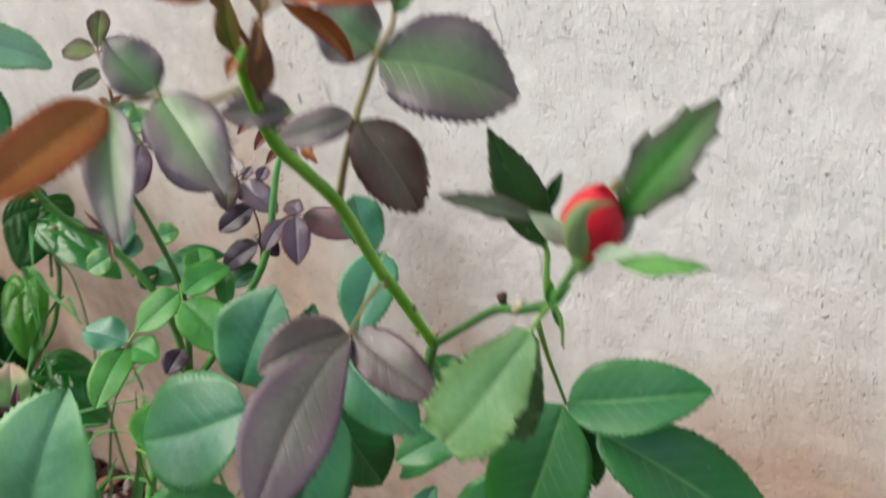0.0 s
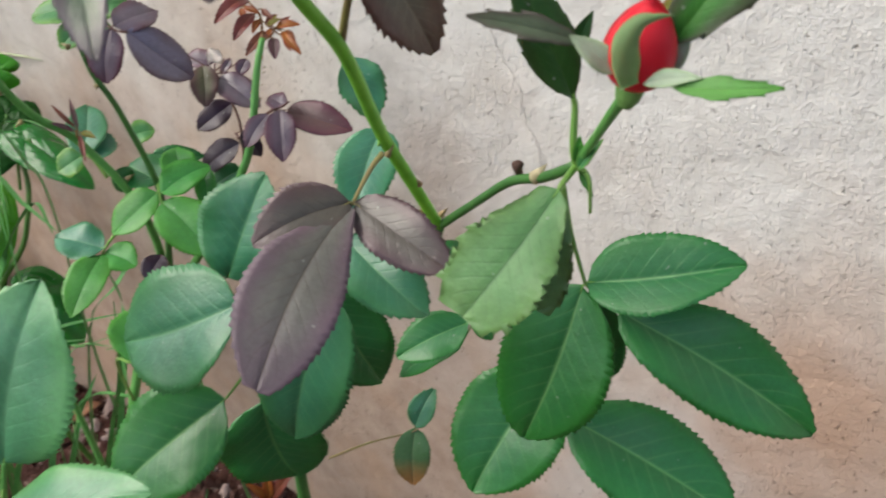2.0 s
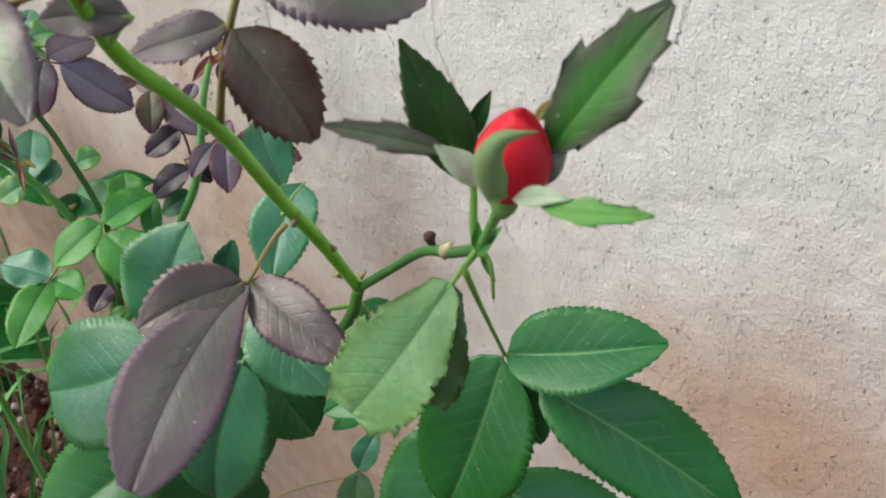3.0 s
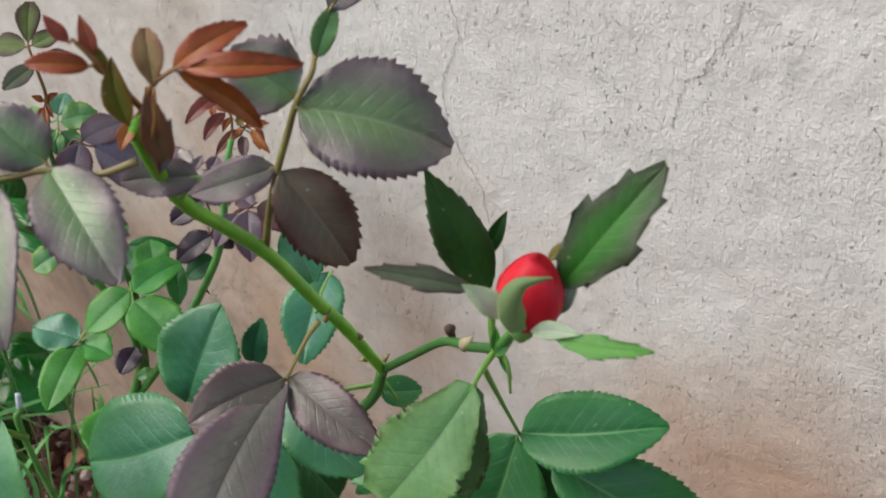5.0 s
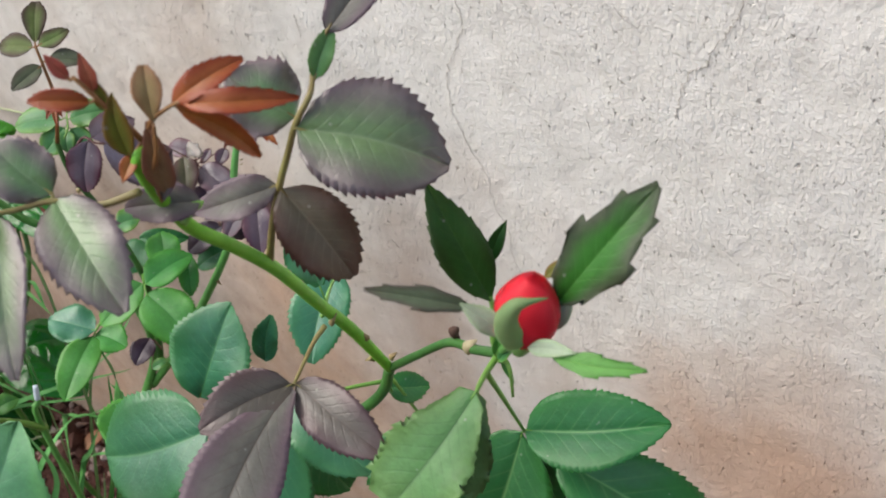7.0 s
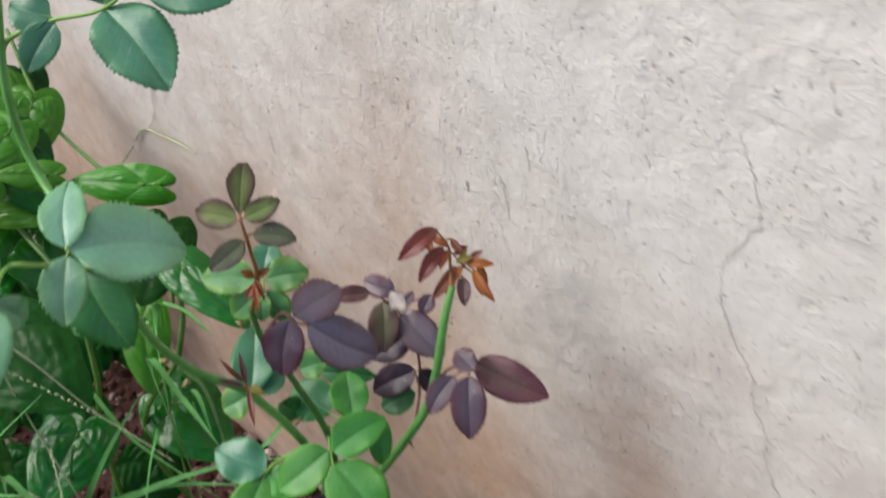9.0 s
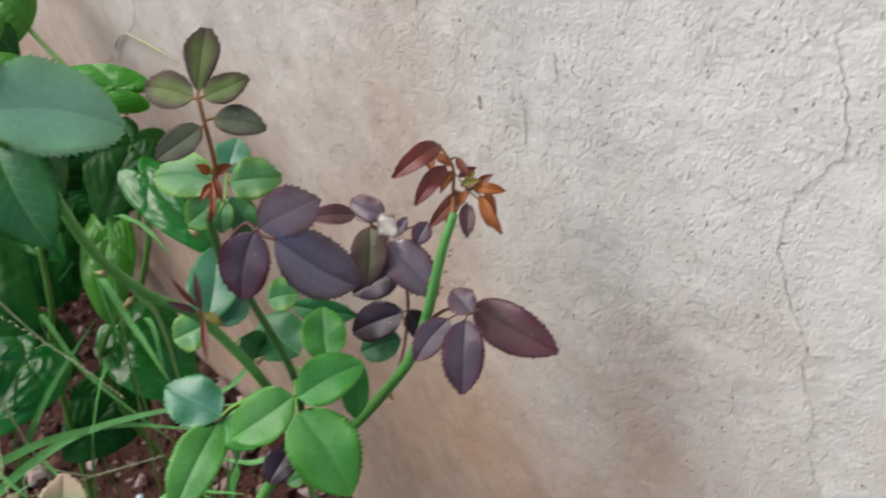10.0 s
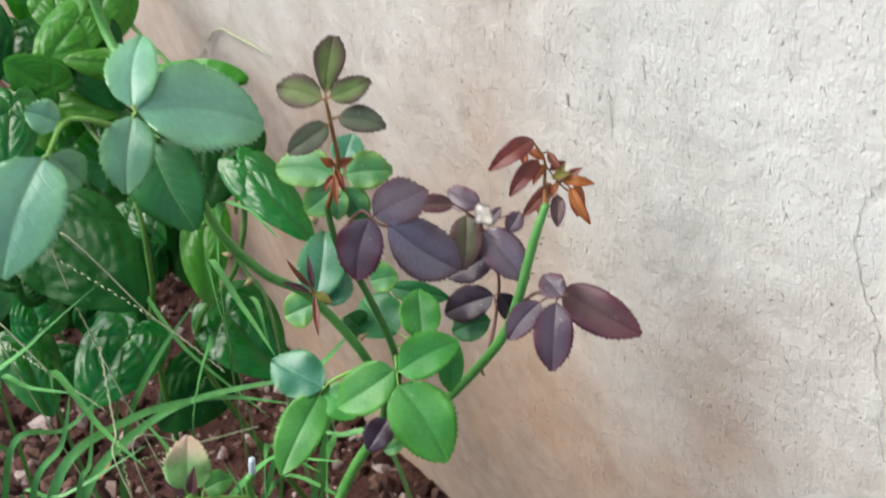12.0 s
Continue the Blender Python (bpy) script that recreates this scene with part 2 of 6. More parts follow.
    veins = calc(n, l, 'MAXIMUM', calc(n, l, 'MULTIPLY', lateral, 0.55 if arcs else 0.36), calc(n, l, 'MULTIPLY', rib, ribs))
    skin = mix(n, l, veins, skin, vein)
    own = n.new("ShaderNodeObjectInfo").outputs["Random"]
    hue = n.new("ShaderNodeHueSaturation")
    l.new(calc(n, l, 'MULTIPLY_ADD', own, 0.025, 0.4875), hue.inputs["Hue"])
    l.new(calc(n, l, 'MULTIPLY_ADD', own, 0.22, 0.9), hue.inputs["Value"])
    l.new(skin, hue.inputs["Color"])
    colour = hue.outputs["Color"]
    l.new(colour, b.inputs["Base Color"])
    l.new(calc(n, l, 'MULTIPLY_ADD', blotch.outputs["Fac"], 0.22, rough - 0.11), b.inputs["Roughness"])
    dent = calc(n, l, 'SUBTRACT', 1.0, calc(n, l, 'MAXIMUM', lateral, rib))
    first = bump(n, l, dent, 0.55 if arcs else 0.3, 0.0006 if arcs else 0.00035)
    if arcs:
        net = node(n, "ShaderNodeTexVoronoi", Scale=120.0)
        net.feature = 'SMOOTH_F1'
        l.new(at, net.inputs["Vector"])
        first = bump(n, l, calc(n, l, 'SUBTRACT', 1.0, net.outputs["Distance"]), 0.45, 0.0026, first)
    else:
        first = bump(n, l, blotch.outputs["Fac"], 0.35, 0.002, first)
    l.new(bump(n, l, cells.outputs["Distance"], 0.16, 0.0003, first), b.inputs["Normal"])
    thin = n.new("ShaderNodeBsdfTranslucent")
    l.new(mix(n, l, 0.5, colour, (0.25, 0.42, 0.06) if middle[1] > middle[0] else (0.3, 0.10, 0.05)), thin.inputs["Color"])
    both = n.new("ShaderNodeMixShader")
    both.inputs["Fac"].default_value = through
    l.new(b.outputs[0], both.inputs[1])
    l.new(thin.outputs[0], both.inputs[2])
    l.new(both.outputs[0], n["Material Output"].inputs["Surface"])
    return mat


DEEP = leaf_material("deep_green_leaf", (0.024, 0.180, 0.046), (0.024, 0.200, 0.026), (0.16, 0.40, 0.12), 0.9, 0.42, 0.7, ribs=0.8)
SHOOT = leaf_material("light_green_leaf", (0.070, 0.255, 0.110), (0.120, 0.36, 0.10), (0.14, 0.36, 0.17), 0.90, 0.44, 0.9)
TEAL = leaf_material("bluish_green_leaf", (0.036, 0.200, 0.104), (0.046, 0.228, 0.075), (0.13, 0.37, 0.16), 0.9, 0.42, 0.9)
PALE = leaf_material("pale_bluish_leaf", (0.150, 0.385, 0.232), (0.165, 0.42, 0.175), (0.20, 0.46, 0.26), 0.88, 0.42, 1.0)
FRESH = leaf_material("fresh_green_leaf", (0.066, 0.285, 0.048), (0.080, 0.315, 0.030), (0.030, 0.20, 0.030), 0.9, 0.44, 0.55, ribs=0.7)
SAGE = leaf_material("sage_green_leaf", (0.110, 0.275, 0.080), (0.150, 0.290, 0.085), (0.060, 0.14, 0.05), 0.85, 0.5, 0.6, 0.2, 0.7)
LIME = leaf_material("lime_leaf", (0.060, 0.260, 0.075), (0.170, 0.400, 0.055), (0.10, 0.30, 0.09), 0.92, 0.46, 0.7)
MIXED = leaf_material("bronze_margined_leaf", (0.140, 0.255, 0.095), (0.165, 0.112, 0.128), (0.24, 0.35, 0.18), 0.68, 0.40, 0.95, mottle=0.5)
PURPLE = leaf_material("bronze_purple_leaf", (0.125, 0.122, 0.104), (0.128, 0.082, 0.106), (0.070, 0.048, 0.038), 0.80, 0.50, 0.6, 0.15, 0.8, ribs=0.75)
BROWN = leaf_material("brown_purple_leaf", (0.150, 0.125, 0.085), (0.125, 0.058, 0.042), (0.27, 0.23, 0.15), 0.78, 0.42, 0.7, mottle=0.6)
GREENPLUM = leaf_material("plum_edged_green_leaf", (0.140, 0.195, 0.060), (0.085, 0.042, 0.045), (0.17, 0.20, 0.08), 0.80, 0.5, 0.2)
GREYGREEN = leaf_material("grey_green_leaf", (0.115, 0.145, 0.085), (0.095, 0.070, 0.062), (0.12, 0.13, 0.09), 0.92, 0.5, 0.25)
# paler copy of the plum leaf, sky sheen put into its middle colour
LAVENDER = leaf_material("lavender_sheen_leaf", (0.185, 0.165, 0.245), (0.105, 0.044, 0.065), (0.12, 0.09, 0.13), 0.98, 0.32, 1.0, mottle=0.8)
GREYPLUM = leaf_material("greyish_plum_leaf", (0.165, 0.125, 0.165), (0.125, 0.040, 0.062), (0.10, 0.065, 0.09), 0.96, 0.32, 1.0, mottle=0.8)
PLUM = leaf_material("plum_leaf", (0.110, 0.075, 0.105), (0.120, 0.028, 0.050), (0.10, 0.055, 0.08), 0.94, 0.38, 0.7, mottle=0.8)
DARKPLUM = leaf_material("dark_plum_leaf", (0.022, 0.010, 0.028), (0.028, 0.009, 0.020), (0.05, 0.024, 0.040), 0.85, 0.40, 0.6)
OLIVEPLUM = leaf_material("olive_plum_leaf", (0.105, 0.105, 0.050), (0.105, 0.045, 0.045), (0.12, 0.10, 0.06), 0.75)
RUSTPLUM = leaf_material("rust_plum_leaf", (0.130, 0.060, 0.060), (0.130, 0.030, 0.052), (0.16, 0.07, 0.06), 0.78, 0.4, 0.7, mottle=0.6)
RUST = leaf_material("rust_red_leaf", (0.42, 0.130, 0.030), (0.36, 0.070, 0.020), (0.42, 0.19, 0.045), 0.75, 0.38, 0.5, 0.32)
SALMON = leaf_material("salmon_red_leaf", (0.50, 0.150, 0.085), (0.42, 0.090, 0.060), (0.50, 0.22, 0.11), 0.8, 0.42, 0.4, 0.3)
TAWNY = leaf_material("tawny_young_leaf", (0.34, 0.235, 0.105), (0.32, 0.150, 0.080), (0.38, 0.28, 0.14), 0.8, 0.45, 0.5, 0.3)
RED = leaf_material("wine_red_leaf", (0.21, 0.052, 0.034), (0.18, 0.032, 0.030), (0.25, 0.085, 0.045), 0.75, 0.38, 0.5, 0.2)
OLIVE = leaf_material("olive_bract", (0.22, 0.23, 0.035), (0.28, 0.14, 0.030), (0.28, 0.27, 0.06), 0.8, 0.45, 0.4, 0.3)
AUTUMN = leaf_material("turning_leaf", (0.10, 0.21, 0.08), (0.45, 0.17, 0.06), (0.16, 0.22, 0.09), 0.62, tip_only=True)
PINKTIP = leaf_material("pink_tipped_leaf", (0.22, 0.45, 0.14), (0.80, 0.54, 0.40), (0.34, 0.50, 0.20), 0.55, tip_only=True)
DRY = leaf_material("dry_leaf", (0.40, 0.22, 0.12), (0.30, 0.14, 0.07), (0.45, 0.28, 0.17), 0.8, 0.8)
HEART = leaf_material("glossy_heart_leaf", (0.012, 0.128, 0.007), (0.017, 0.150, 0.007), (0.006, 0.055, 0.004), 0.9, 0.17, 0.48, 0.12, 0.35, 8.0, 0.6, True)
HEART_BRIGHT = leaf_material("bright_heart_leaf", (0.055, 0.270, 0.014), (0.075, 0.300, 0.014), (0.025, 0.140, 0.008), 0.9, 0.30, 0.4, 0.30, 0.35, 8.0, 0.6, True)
# darker copy of the heart leaf, shade of the foliage in its colour
HEART_SHADED = leaf_material("shaded_heart_leaf", (0.008, 0.062, 0.007), (0.009, 0.072, 0.007), (0.003, 0.028, 0.003), 0.9, 0.34, 0.12, 0.03, 0.35, 8.0, 0.6, True)
SEPAL = leaf_material("downy_sepal", (0.24, 0.36, 0.17), (0.20, 0.40, 0.10), (0.30, 0.44, 0.22), 0.85, 0.6)
SEPAL_INNER = leaf_material("whitish_sepal_lining", (0.42, 0.52, 0.37), (0.36, 0.48, 0.28), (0.48, 0.56, 0.40), 0.85, 0.7)
SEPAL_GREEN = leaf_material("green_sepal", (0.11, 0.34, 0.06), (0.085, 0.28, 0.04), (0.20, 0.40, 0.10), 0.85, 0.55)
SEPAL_DARK = leaf_material("bronze_sepal", (0.042, 0.165, 0.018), (0.072, 0.078, 0.050), (0.10, 0.26, 0.05), 0.74, 0.5, 0.35)
BUDLEAF = leaf_material("dark_olive_green_leaf", (0.018, 0.095, 0.010), (0.030, 0.075, 0.012), (0.05, 0.15, 0.03), 0.9, 0.45, 0.4)
DUSK = leaf_material("dusky_brown_leaf", (0.098, 0.086, 0.068), (0.105, 0.055, 0.058), (0.060, 0.038, 0.028), 0.82, 0.42, 0.75, 0.12, 0.7, ribs=0.75)


def stalk_material(name, low, high, rough=0.45):
    mat, n, l, b = base_material(name, rough, 0.45)
    at = n.new("ShaderNodeTexCoord").outputs["Object"]
    streak = node(n, "ShaderNodeTexNoise", Scale=160.0, Detail=4.0, Roughness=0.6)
    patch = node(n, "ShaderNodeTexNoise", Scale=35.0, Detail=2.0)
    l.new(at, streak.inputs["Vector"])
    l.new(at, patch.inputs["Vector"])
    both = calc(n, l, 'MULTIPLY_ADD', streak.outputs["Fac"], 0.5, calc(n, l, 'MULTIPLY', patch.outputs["Fac"], 0.5))
    l.new(ramp(n, l, both, [(0.35, low), (0.65, high)]), b.inputs["Base Color"])
    l.new(bump(n, l, streak.outputs["Fac"], 0.3, 0.0006), b.inputs["Normal"])
    return mat


CANE_GREEN = stalk_material("green_cane", (0.080, 0.28, 0.052), (0.14, 0.39, 0.088))
CANE_LIGHT = stalk_material("light_green_cane", (0.14, 0.46, 0.022), (0.235, 0.60, 0.05), 0.5)
CANE_DARK = stalk_material("dark_green_cane", (0.035, 0.13, 0.03), (0.07, 0.20, 0.04))
STALK_GREEN = stalk_material("green_stalk", (0.13, 0.32, 0.05), (0.24, 0.43, 0.09))
STALK_TAN = stalk_material("bronze_stalk", (0.20, 0.13, 0.055), (0.26, 0.25, 0.08))
STALK_RUST = stalk_material("rust_stalk", (0.24, 0.09, 0.03), (0.28, 0.15, 0.05))
STALK_PLUM = stalk_material("plum_stalk", (0.11, 0.045, 0.04), (0.19, 0.09, 0.07))
VINE_STALK = stalk_material("vine_stalk", (0.05, 0.15, 0.02), (0.10, 0.24, 0.04))
SEPAL_PLAIN = stalk_material("pale_sepal_skin", (0.27, 0.44, 0.18), (0.37, 0.52, 0.26), 0.6)
THORN = stalk_material("thorn", (0.22, 0.22, 0.08), (0.34, 0.24, 0.12))
CUT_DARK = stalk_material("dried_cut", (0.05, 0.025, 0.018), (0.11, 0.06, 0.04), 0.8)
CUT_PALE = stalk_material("pale_tissue", (0.45, 0.40, 0.22), (0.58, 0.50, 0.33), 0.6)
CUT_GREY = stalk_material("greyish_cut", (0.42, 0.52, 0.60), (0.62, 0.70, 0.78), 0.6)
PAPER = stalk_material("dry_white_scrap", (0.88, 0.78, 0.70), (0.94, 0.90, 0.85), 0.8)
GRASS = stalk_material("grass_blade", (0.066, 0.25, 0.056), (0.130, 0.38, 0.100))
SEED = stalk_material("seed_stalk", (0.30, 0.38, 0.18), (0.52, 0.52, 0.36), 0.7)
# the shade inside the cracks, given as a dark colour
CRACK = stalk_material("crack_shade", (0.34, 0.31, 0.27), (0.50, 0.465, 0.415), 0.95)


def petal_material():
    mat, n, l, b = base_material("red_petal", 0.42, 0.35)
    at = n.new("ShaderNodeTexCoord").outputs["Object"]
    fine = node(n, "ShaderNodeTexNoise", Scale=520.0, Detail=3.0, Roughness=0.6)
    soft = node(n, "ShaderNodeTexNoise", Scale=110.0, Detail=2.0)
    l.new(at, fine.inputs["Vector"])
    l.new(at, soft.inputs["Vector"])
    l.new(ramp(n, l, soft.outputs["Fac"], [(0.3, (0.96, 0.036, 0.070)), (0.7, (1.0, 0.070, 0.115))]), b.inputs["Base Color"])
    b.inputs["Subsurface Weight"].default_value = 0.25
    b.inputs["Subsurface Radius"].default_value = (0.004, 0.0008, 0.0006)
    l.new(bump(n, l, fine.outputs["Fac"], 0.2, 0.0004), b.inputs["Normal"])
    thin = n.new("ShaderNodeBsdfTranslucent")
    thin.inputs["Color"].default_value = (0.9, 0.05, 0.06, 1)
    both = n.new("ShaderNodeMixShader")
    both.inputs["Fac"].default_value = 0.18
    l.new(b.outputs[0], both.inputs[1])
    l.new(thin.outputs[0], both.inputs[2])
    l.new(both.outputs[0], n["Material Output"].inputs["Surface"])
    return mat


PETAL = petal_material()


# ---- plant builders ----
ROSE, LANCE, BLUNT, LOBED, HEARTSHAPE, RAGGED = "rose", "lance", "blunt", "lobed", "heart", "ragged"
ACROSS = (-1.0, -0.82, -0.55, -0.28, -0.08, 0.0, 0.08, 0.28, 0.55, 0.82, 1.0)


def half_width(shape, u):
    if shape == LANCE:
        return math.sin(math.pi * u ** 0.8) ** 0.95
    if shape == RAGGED:
        return math.sin(math.pi * min(1.0, u ** 1.5 * 0.86 + 0.05)) ** 0.62
    if shape == BLUNT:
        return math.sin(math.pi * min(1.0, u ** 1.35 * 0.93 + 0.03)) ** 0.75
    if shape == LOBED:
        lobe = 1.0 + 0.20 * math.sin(u * 17.0) * (0.3 + u)
        return 0.85 * math.sin(math.pi * u ** 0.85) ** 0.9 * lobe
    if u < 0.44:
        return (1 - ((0.44 - u) / 0.44) ** 2) ** 0.56
    return (1 - ((u - 0.44) / 0.56) ** 2.1) ** 0.78


def blade_mesh(length, width, fold, arch, shape, seed):
    """A leaf blade with toothed margin, folded along its midrib, as a thin closed shell. y runs along, z is its upper side."""
    rnd = random.Random(seed)
    teeth = {LANCE: 11, LOBED: 7}.get(shape, max(10, min(26, round(length / 0.0024))))
    tooth = {LANCE: 0.045, LOBED: 0.10, BLUNT: 0.05, RAGGED: 0.13}.get(shape, 0.080 if length < 0.034 else 0.068 if length < 0.05 else 0.048)
    cols = ACROSS
    rows = [0.0]
    for k in range(teeth):
        rows += [(k + 0.72) / teeth, (k + 1.0) / teeth]
    phase, skew, twist = rnd.uniform(0, 6), rnd.uniform(-0.05, 0.05), rnd.uniform(-0.4, 0.4)
    ripple = rnd.uniform(0.025, 0.055) * width
    verts, uvs = [], []
    for k, u in enumerate(rows):
        wide = 0.5 * width * max(0.0, half_width(shape, u)) if 0 < u < 1 else 0.0
        peak = k % 2 == 1
        for s in cols:
            reach = wide * s
            y = u * length
            if abs(s) == 1.0:
                cut = tooth * (1.0 if peak else -0.22) * (rnd.uniform(0.45, 1.35) if shape != RAGGED else rnd.uniform(-0.9, 0.9) * (0.3 + u))
                reach *= 1.0 + cut
                y += tooth * length / teeth * (5.0 if peak else 0.0) * rnd.uniform(0.6, 1.2) * (0 if u in (0, 1) else 1)
            a = abs(s)
            z = fold * a * wide * (1 - 0.25 * a)
            z += arch * length * 4 * u * (1 - u) 
            z -= 0.05 * length * u * u * u if shape != LANCE else 0.0
            z += ripple * a * math.sin(phase + u * 11 + (2 if s > 0 else 0)) * (1 - u * 0.4)
            z += 0.013 * width * math.sin(2 * math.pi * (8 * u - 2.0 * a) + (1.1 if s > 0 else 0)) * a * (1 - a) * 2.2
            z += 0.030 * width * noise.noise((reach * 60, y * 60, phase)) * a
            z -= (0.016 * width) * max(0.0, 1 - a / 0.1)
            z += twist * reach * u * 0.5
            x = reach + skew * length * math.sin(math.pi * u)
            verts.append((x, y, z))
            uvs.append((u, 0.5 + 0.5 * s))
    return shell(verts, uvs, len(rows), len(cols))


def shell(verts, uvs, rows, cols):
    """A grid of points as a thin closed leaf, with its UVs."""
    count, m, thick = len(verts), cols, 0.00022
    verts = verts + [(x, y, z - thick) for x, y, z in verts]
    faces, face_uv, smooth = [], [], []
    for k in range(rows - 1):
        for j in range(m - 1):
            a, b, c, d = k * m + j, k * m + j + 1, (k + 1) * m + j + 1, (k + 1) * m + j
            faces += [(a, b, c, d), (count + d, count + c, count + b, count + a)]
            face_uv += [(a, b, c, d), (d, c, b, a)]
            smooth += [True, True]
        for j, flip in ((0, False), (m - 1, True)):
            a, d = k * m + j, (k + 1) * m + j
            ring = (a, d, count + d, count + a)
            faces.append(ring[::-1] if flip else ring)
            face_uv.append((a, d, d, a)[::-1] if flip else (a, d, d, a))
            smooth.append(False)
    data = bpy.data.meshes.new("leaflet")
    data.from_pydata(verts, [], faces)
    layer = data.uv_layers.new(name="UVMap")
    flat = [uvs[k] for ring in face_uv for k in ring]
    layer.data.foreach_set("uv", np.array(flat, float).ravel())
    data.polygons.foreach_set("use_smooth", smooth)
    return data


HEART_REACH = ((0, 1.0), (10, 0.93), (28, 0.78), (52, 0.68), (82, 0.61), (112, 0.55), (140, 0.47), (160, 0.35), (172, 0.2))


def heart_mesh(length, width, fold, arch, seed):
    """A heart-shaped blade round the end of its stalk: veins fan out from there and bend to the tip, the skin puffs up between them."""
    rnd = random.Random(seed)
    phase, twist = rnd.uniform(0, 60), rnd.uniform(-0.25, 0.25)
    angles, reaches = zip(*HEART_REACH)
    steps, cols = 16, 61
    verts, uvs = [], []
    for k in range(steps + 1):
        r = k / steps
        for j in range(cols):
            s = 2 * j / (cols - 1) - 1
            a = abs(s)
            rim = 172 * s
            turn = radians(max(-178.0, min(178.0, rim * (1 + 0.32 * (1 - r)))))
            far = float(np.interp(abs(rim), angles, reaches)) * r
            far *= 1 + 0.025 * r * math.sin(9 * s + phase)
            x, y = width / 1.22 * far * math.sin(turn), length * far * math.cos(turn)
            band = min(2, int(3 * a))
            puff = math.sin(math.pi * min(1.0, 3 * a - band)) * min(1.0, 2.2 * r) * (1.15 - 0.5 * r)
            soft = noise.noise((x * 45, y * 45, phase))
            z = fold * abs(x) * (1 - 0.4 * r) - 0.10 * length * r * r - 0.05 * length * max(0.0, y / length) ** 4
            z += 0.032 * width * puff
            z += 0.020 * width * puff * math.sin(2 * math.pi * (5.5 * r + 0.31 * band + (0.2 if s > 0 else 0) + 0.6 * soft))
            z += 0.05 * width * r * soft + 0.012 * width * noise.noise((x * 170, y * 170, phase)) * r
            z += 0.035 * width * r * r * math.sin(7 * s + phase) + twist * x * r + arch * length * r * (1 - r)
            verts.append((x, y, z))
            uvs.append((r, 0.5 + 0.5 * s))
    return shell(verts, uvs, steps + 1, cols)


SEEDS = iter(range(1, 100000))


def blade_pose(base, tip, face):
    y = (Vector(tip) - Vector(base)).normalized()
    z = Vector(face)
    z = (z - y * z.dot(y)).normalized()
    x = y.cross(z)
    m = Matrix((x, y, z)).transposed().to_4x4()
    m.translation = Vector(base)
    return m


def leaflet(parent, row, name="leaflet", label=""):
    material, base, tip, width, face, fold, arch, shape = row
    length = (Vector(tip) - Vector(base)).length
    data = heart_mesh(length, width, fold, arch, next(SEEDS)) if shape == HEARTSHAPE else blade_mesh(length, width, fold, arch, shape, next(SEEDS))
    ob = new(name, data)
    ob.data.materials.append(material)
    ob.parent = parent
    top = parent
    while top.parent:
        top = top.parent
    ob.matrix_basis = Matrix.Translation(-top.location) @ blade_pose(base, tip, face)
    return tagged(ob, label)


def curve_points(points, steps):
    """Catmull-Rom through the points."""
    pts = [Vector(p) for p in points]
    pts = [pts[0] * 2 - pts[1], *pts, pts[-1] * 2 - pts[-2]]
    for k in range(1, len(pts) - 2):
        a, b, c, d = pts[k - 1:k + 3]
        for s in range(steps):
            t = s / steps
            yield (k - 1 + t, 0.5 * (2 * b + (c - a) * t + (2 * a - 5 * b + 4 * c - d) * t * t + (3 * b - a - 3 * c + d) * t ** 3))
    yield (len(pts) - 3.0, pts[-2])


def tube(bm, points, radii, sides=10, steps=7, knots=0.05):
    line = list(curve_points(points, steps))
    rings, side = [], Vector((0.3, 0.5, 0.8))
    for k, (t, p) in enumerate(line):
        ahead = line[min(k + 1, len(line) - 1)][1] - line[max(k - 1, 0)][1]
        ahead.normalize()
        side = (side - ahead * side.dot(ahead)).normalized()
        other = ahead.cross(side)
        i = min(int(t), len(radii) - 2)
        r = radii[i] + (radii[i + 1] - radii[i]) * (t - i)
        r *= 1 + knots * noise.noise((p.x * 90, p.y * 90, p.z * 90))
        rings.append([bm.verts.new(p + (side * math.cos(a) + other * math.sin(a)) * r)
                      for a in (2 * math.pi * q / sides for q in range(sides))])
    for a, b in zip(rings, rings[1:]):
        for q in range(sides):
            bm.faces.new((a[q], a[(q + 1) % sides], b[(q + 1) % sides], b[q]))
    bm.faces.new(rings[0][::-1])
    bm.faces.new(rings[-1])


def part_at_world(name, bm, material, parent, label=""):
    """Links a mesh whose points are given in the world under a parent that stands elsewhere."""
    top = parent
    while top.parent:
        top = top.parent
    bmesh.ops.translate(bm, verts=bm.verts, vec=-top.location)
    return part(name, bm, material, parent, label)


def stem(plant, material, points, radii, name="cane", label=""):
    bm = bmesh.new()
    tube(bm, points, radii, 12, 8)
    return part_at_world(name, bm, material, plant, label)


def compound(plant, material, radius, points, leaflets, label=""):
    """A compound leaf: its stalk with short stalks to the leaflets, and each leaflet under it."""
    bm = bmesh.new()
    tube(bm, points, [radius * (1.35 - 0.6 * k / (len(points) - 1)) for k in range(len(points))], 8, 6)
    for row in leaflets:
        base = Vector(row[1])
        near = min((p for _, p in curve_points(points, 6)), key=lambda p: (p - base).length)
        if 0.0004 < (near - base).length < 0.03:
            into = base + (Vector(row[2]) - base).normalized() * 0.003
            tube(bm, [near, (near + base) / 2, base, into], [radius * 0.7, radius * 0.6, radius * 0.55, radius * 0.3], 6, 3)
    stalk = part_at_world("leaf", bm, material, plant, label)
    for row in leaflets:
        leaflet(stalk, row)
    return stalk


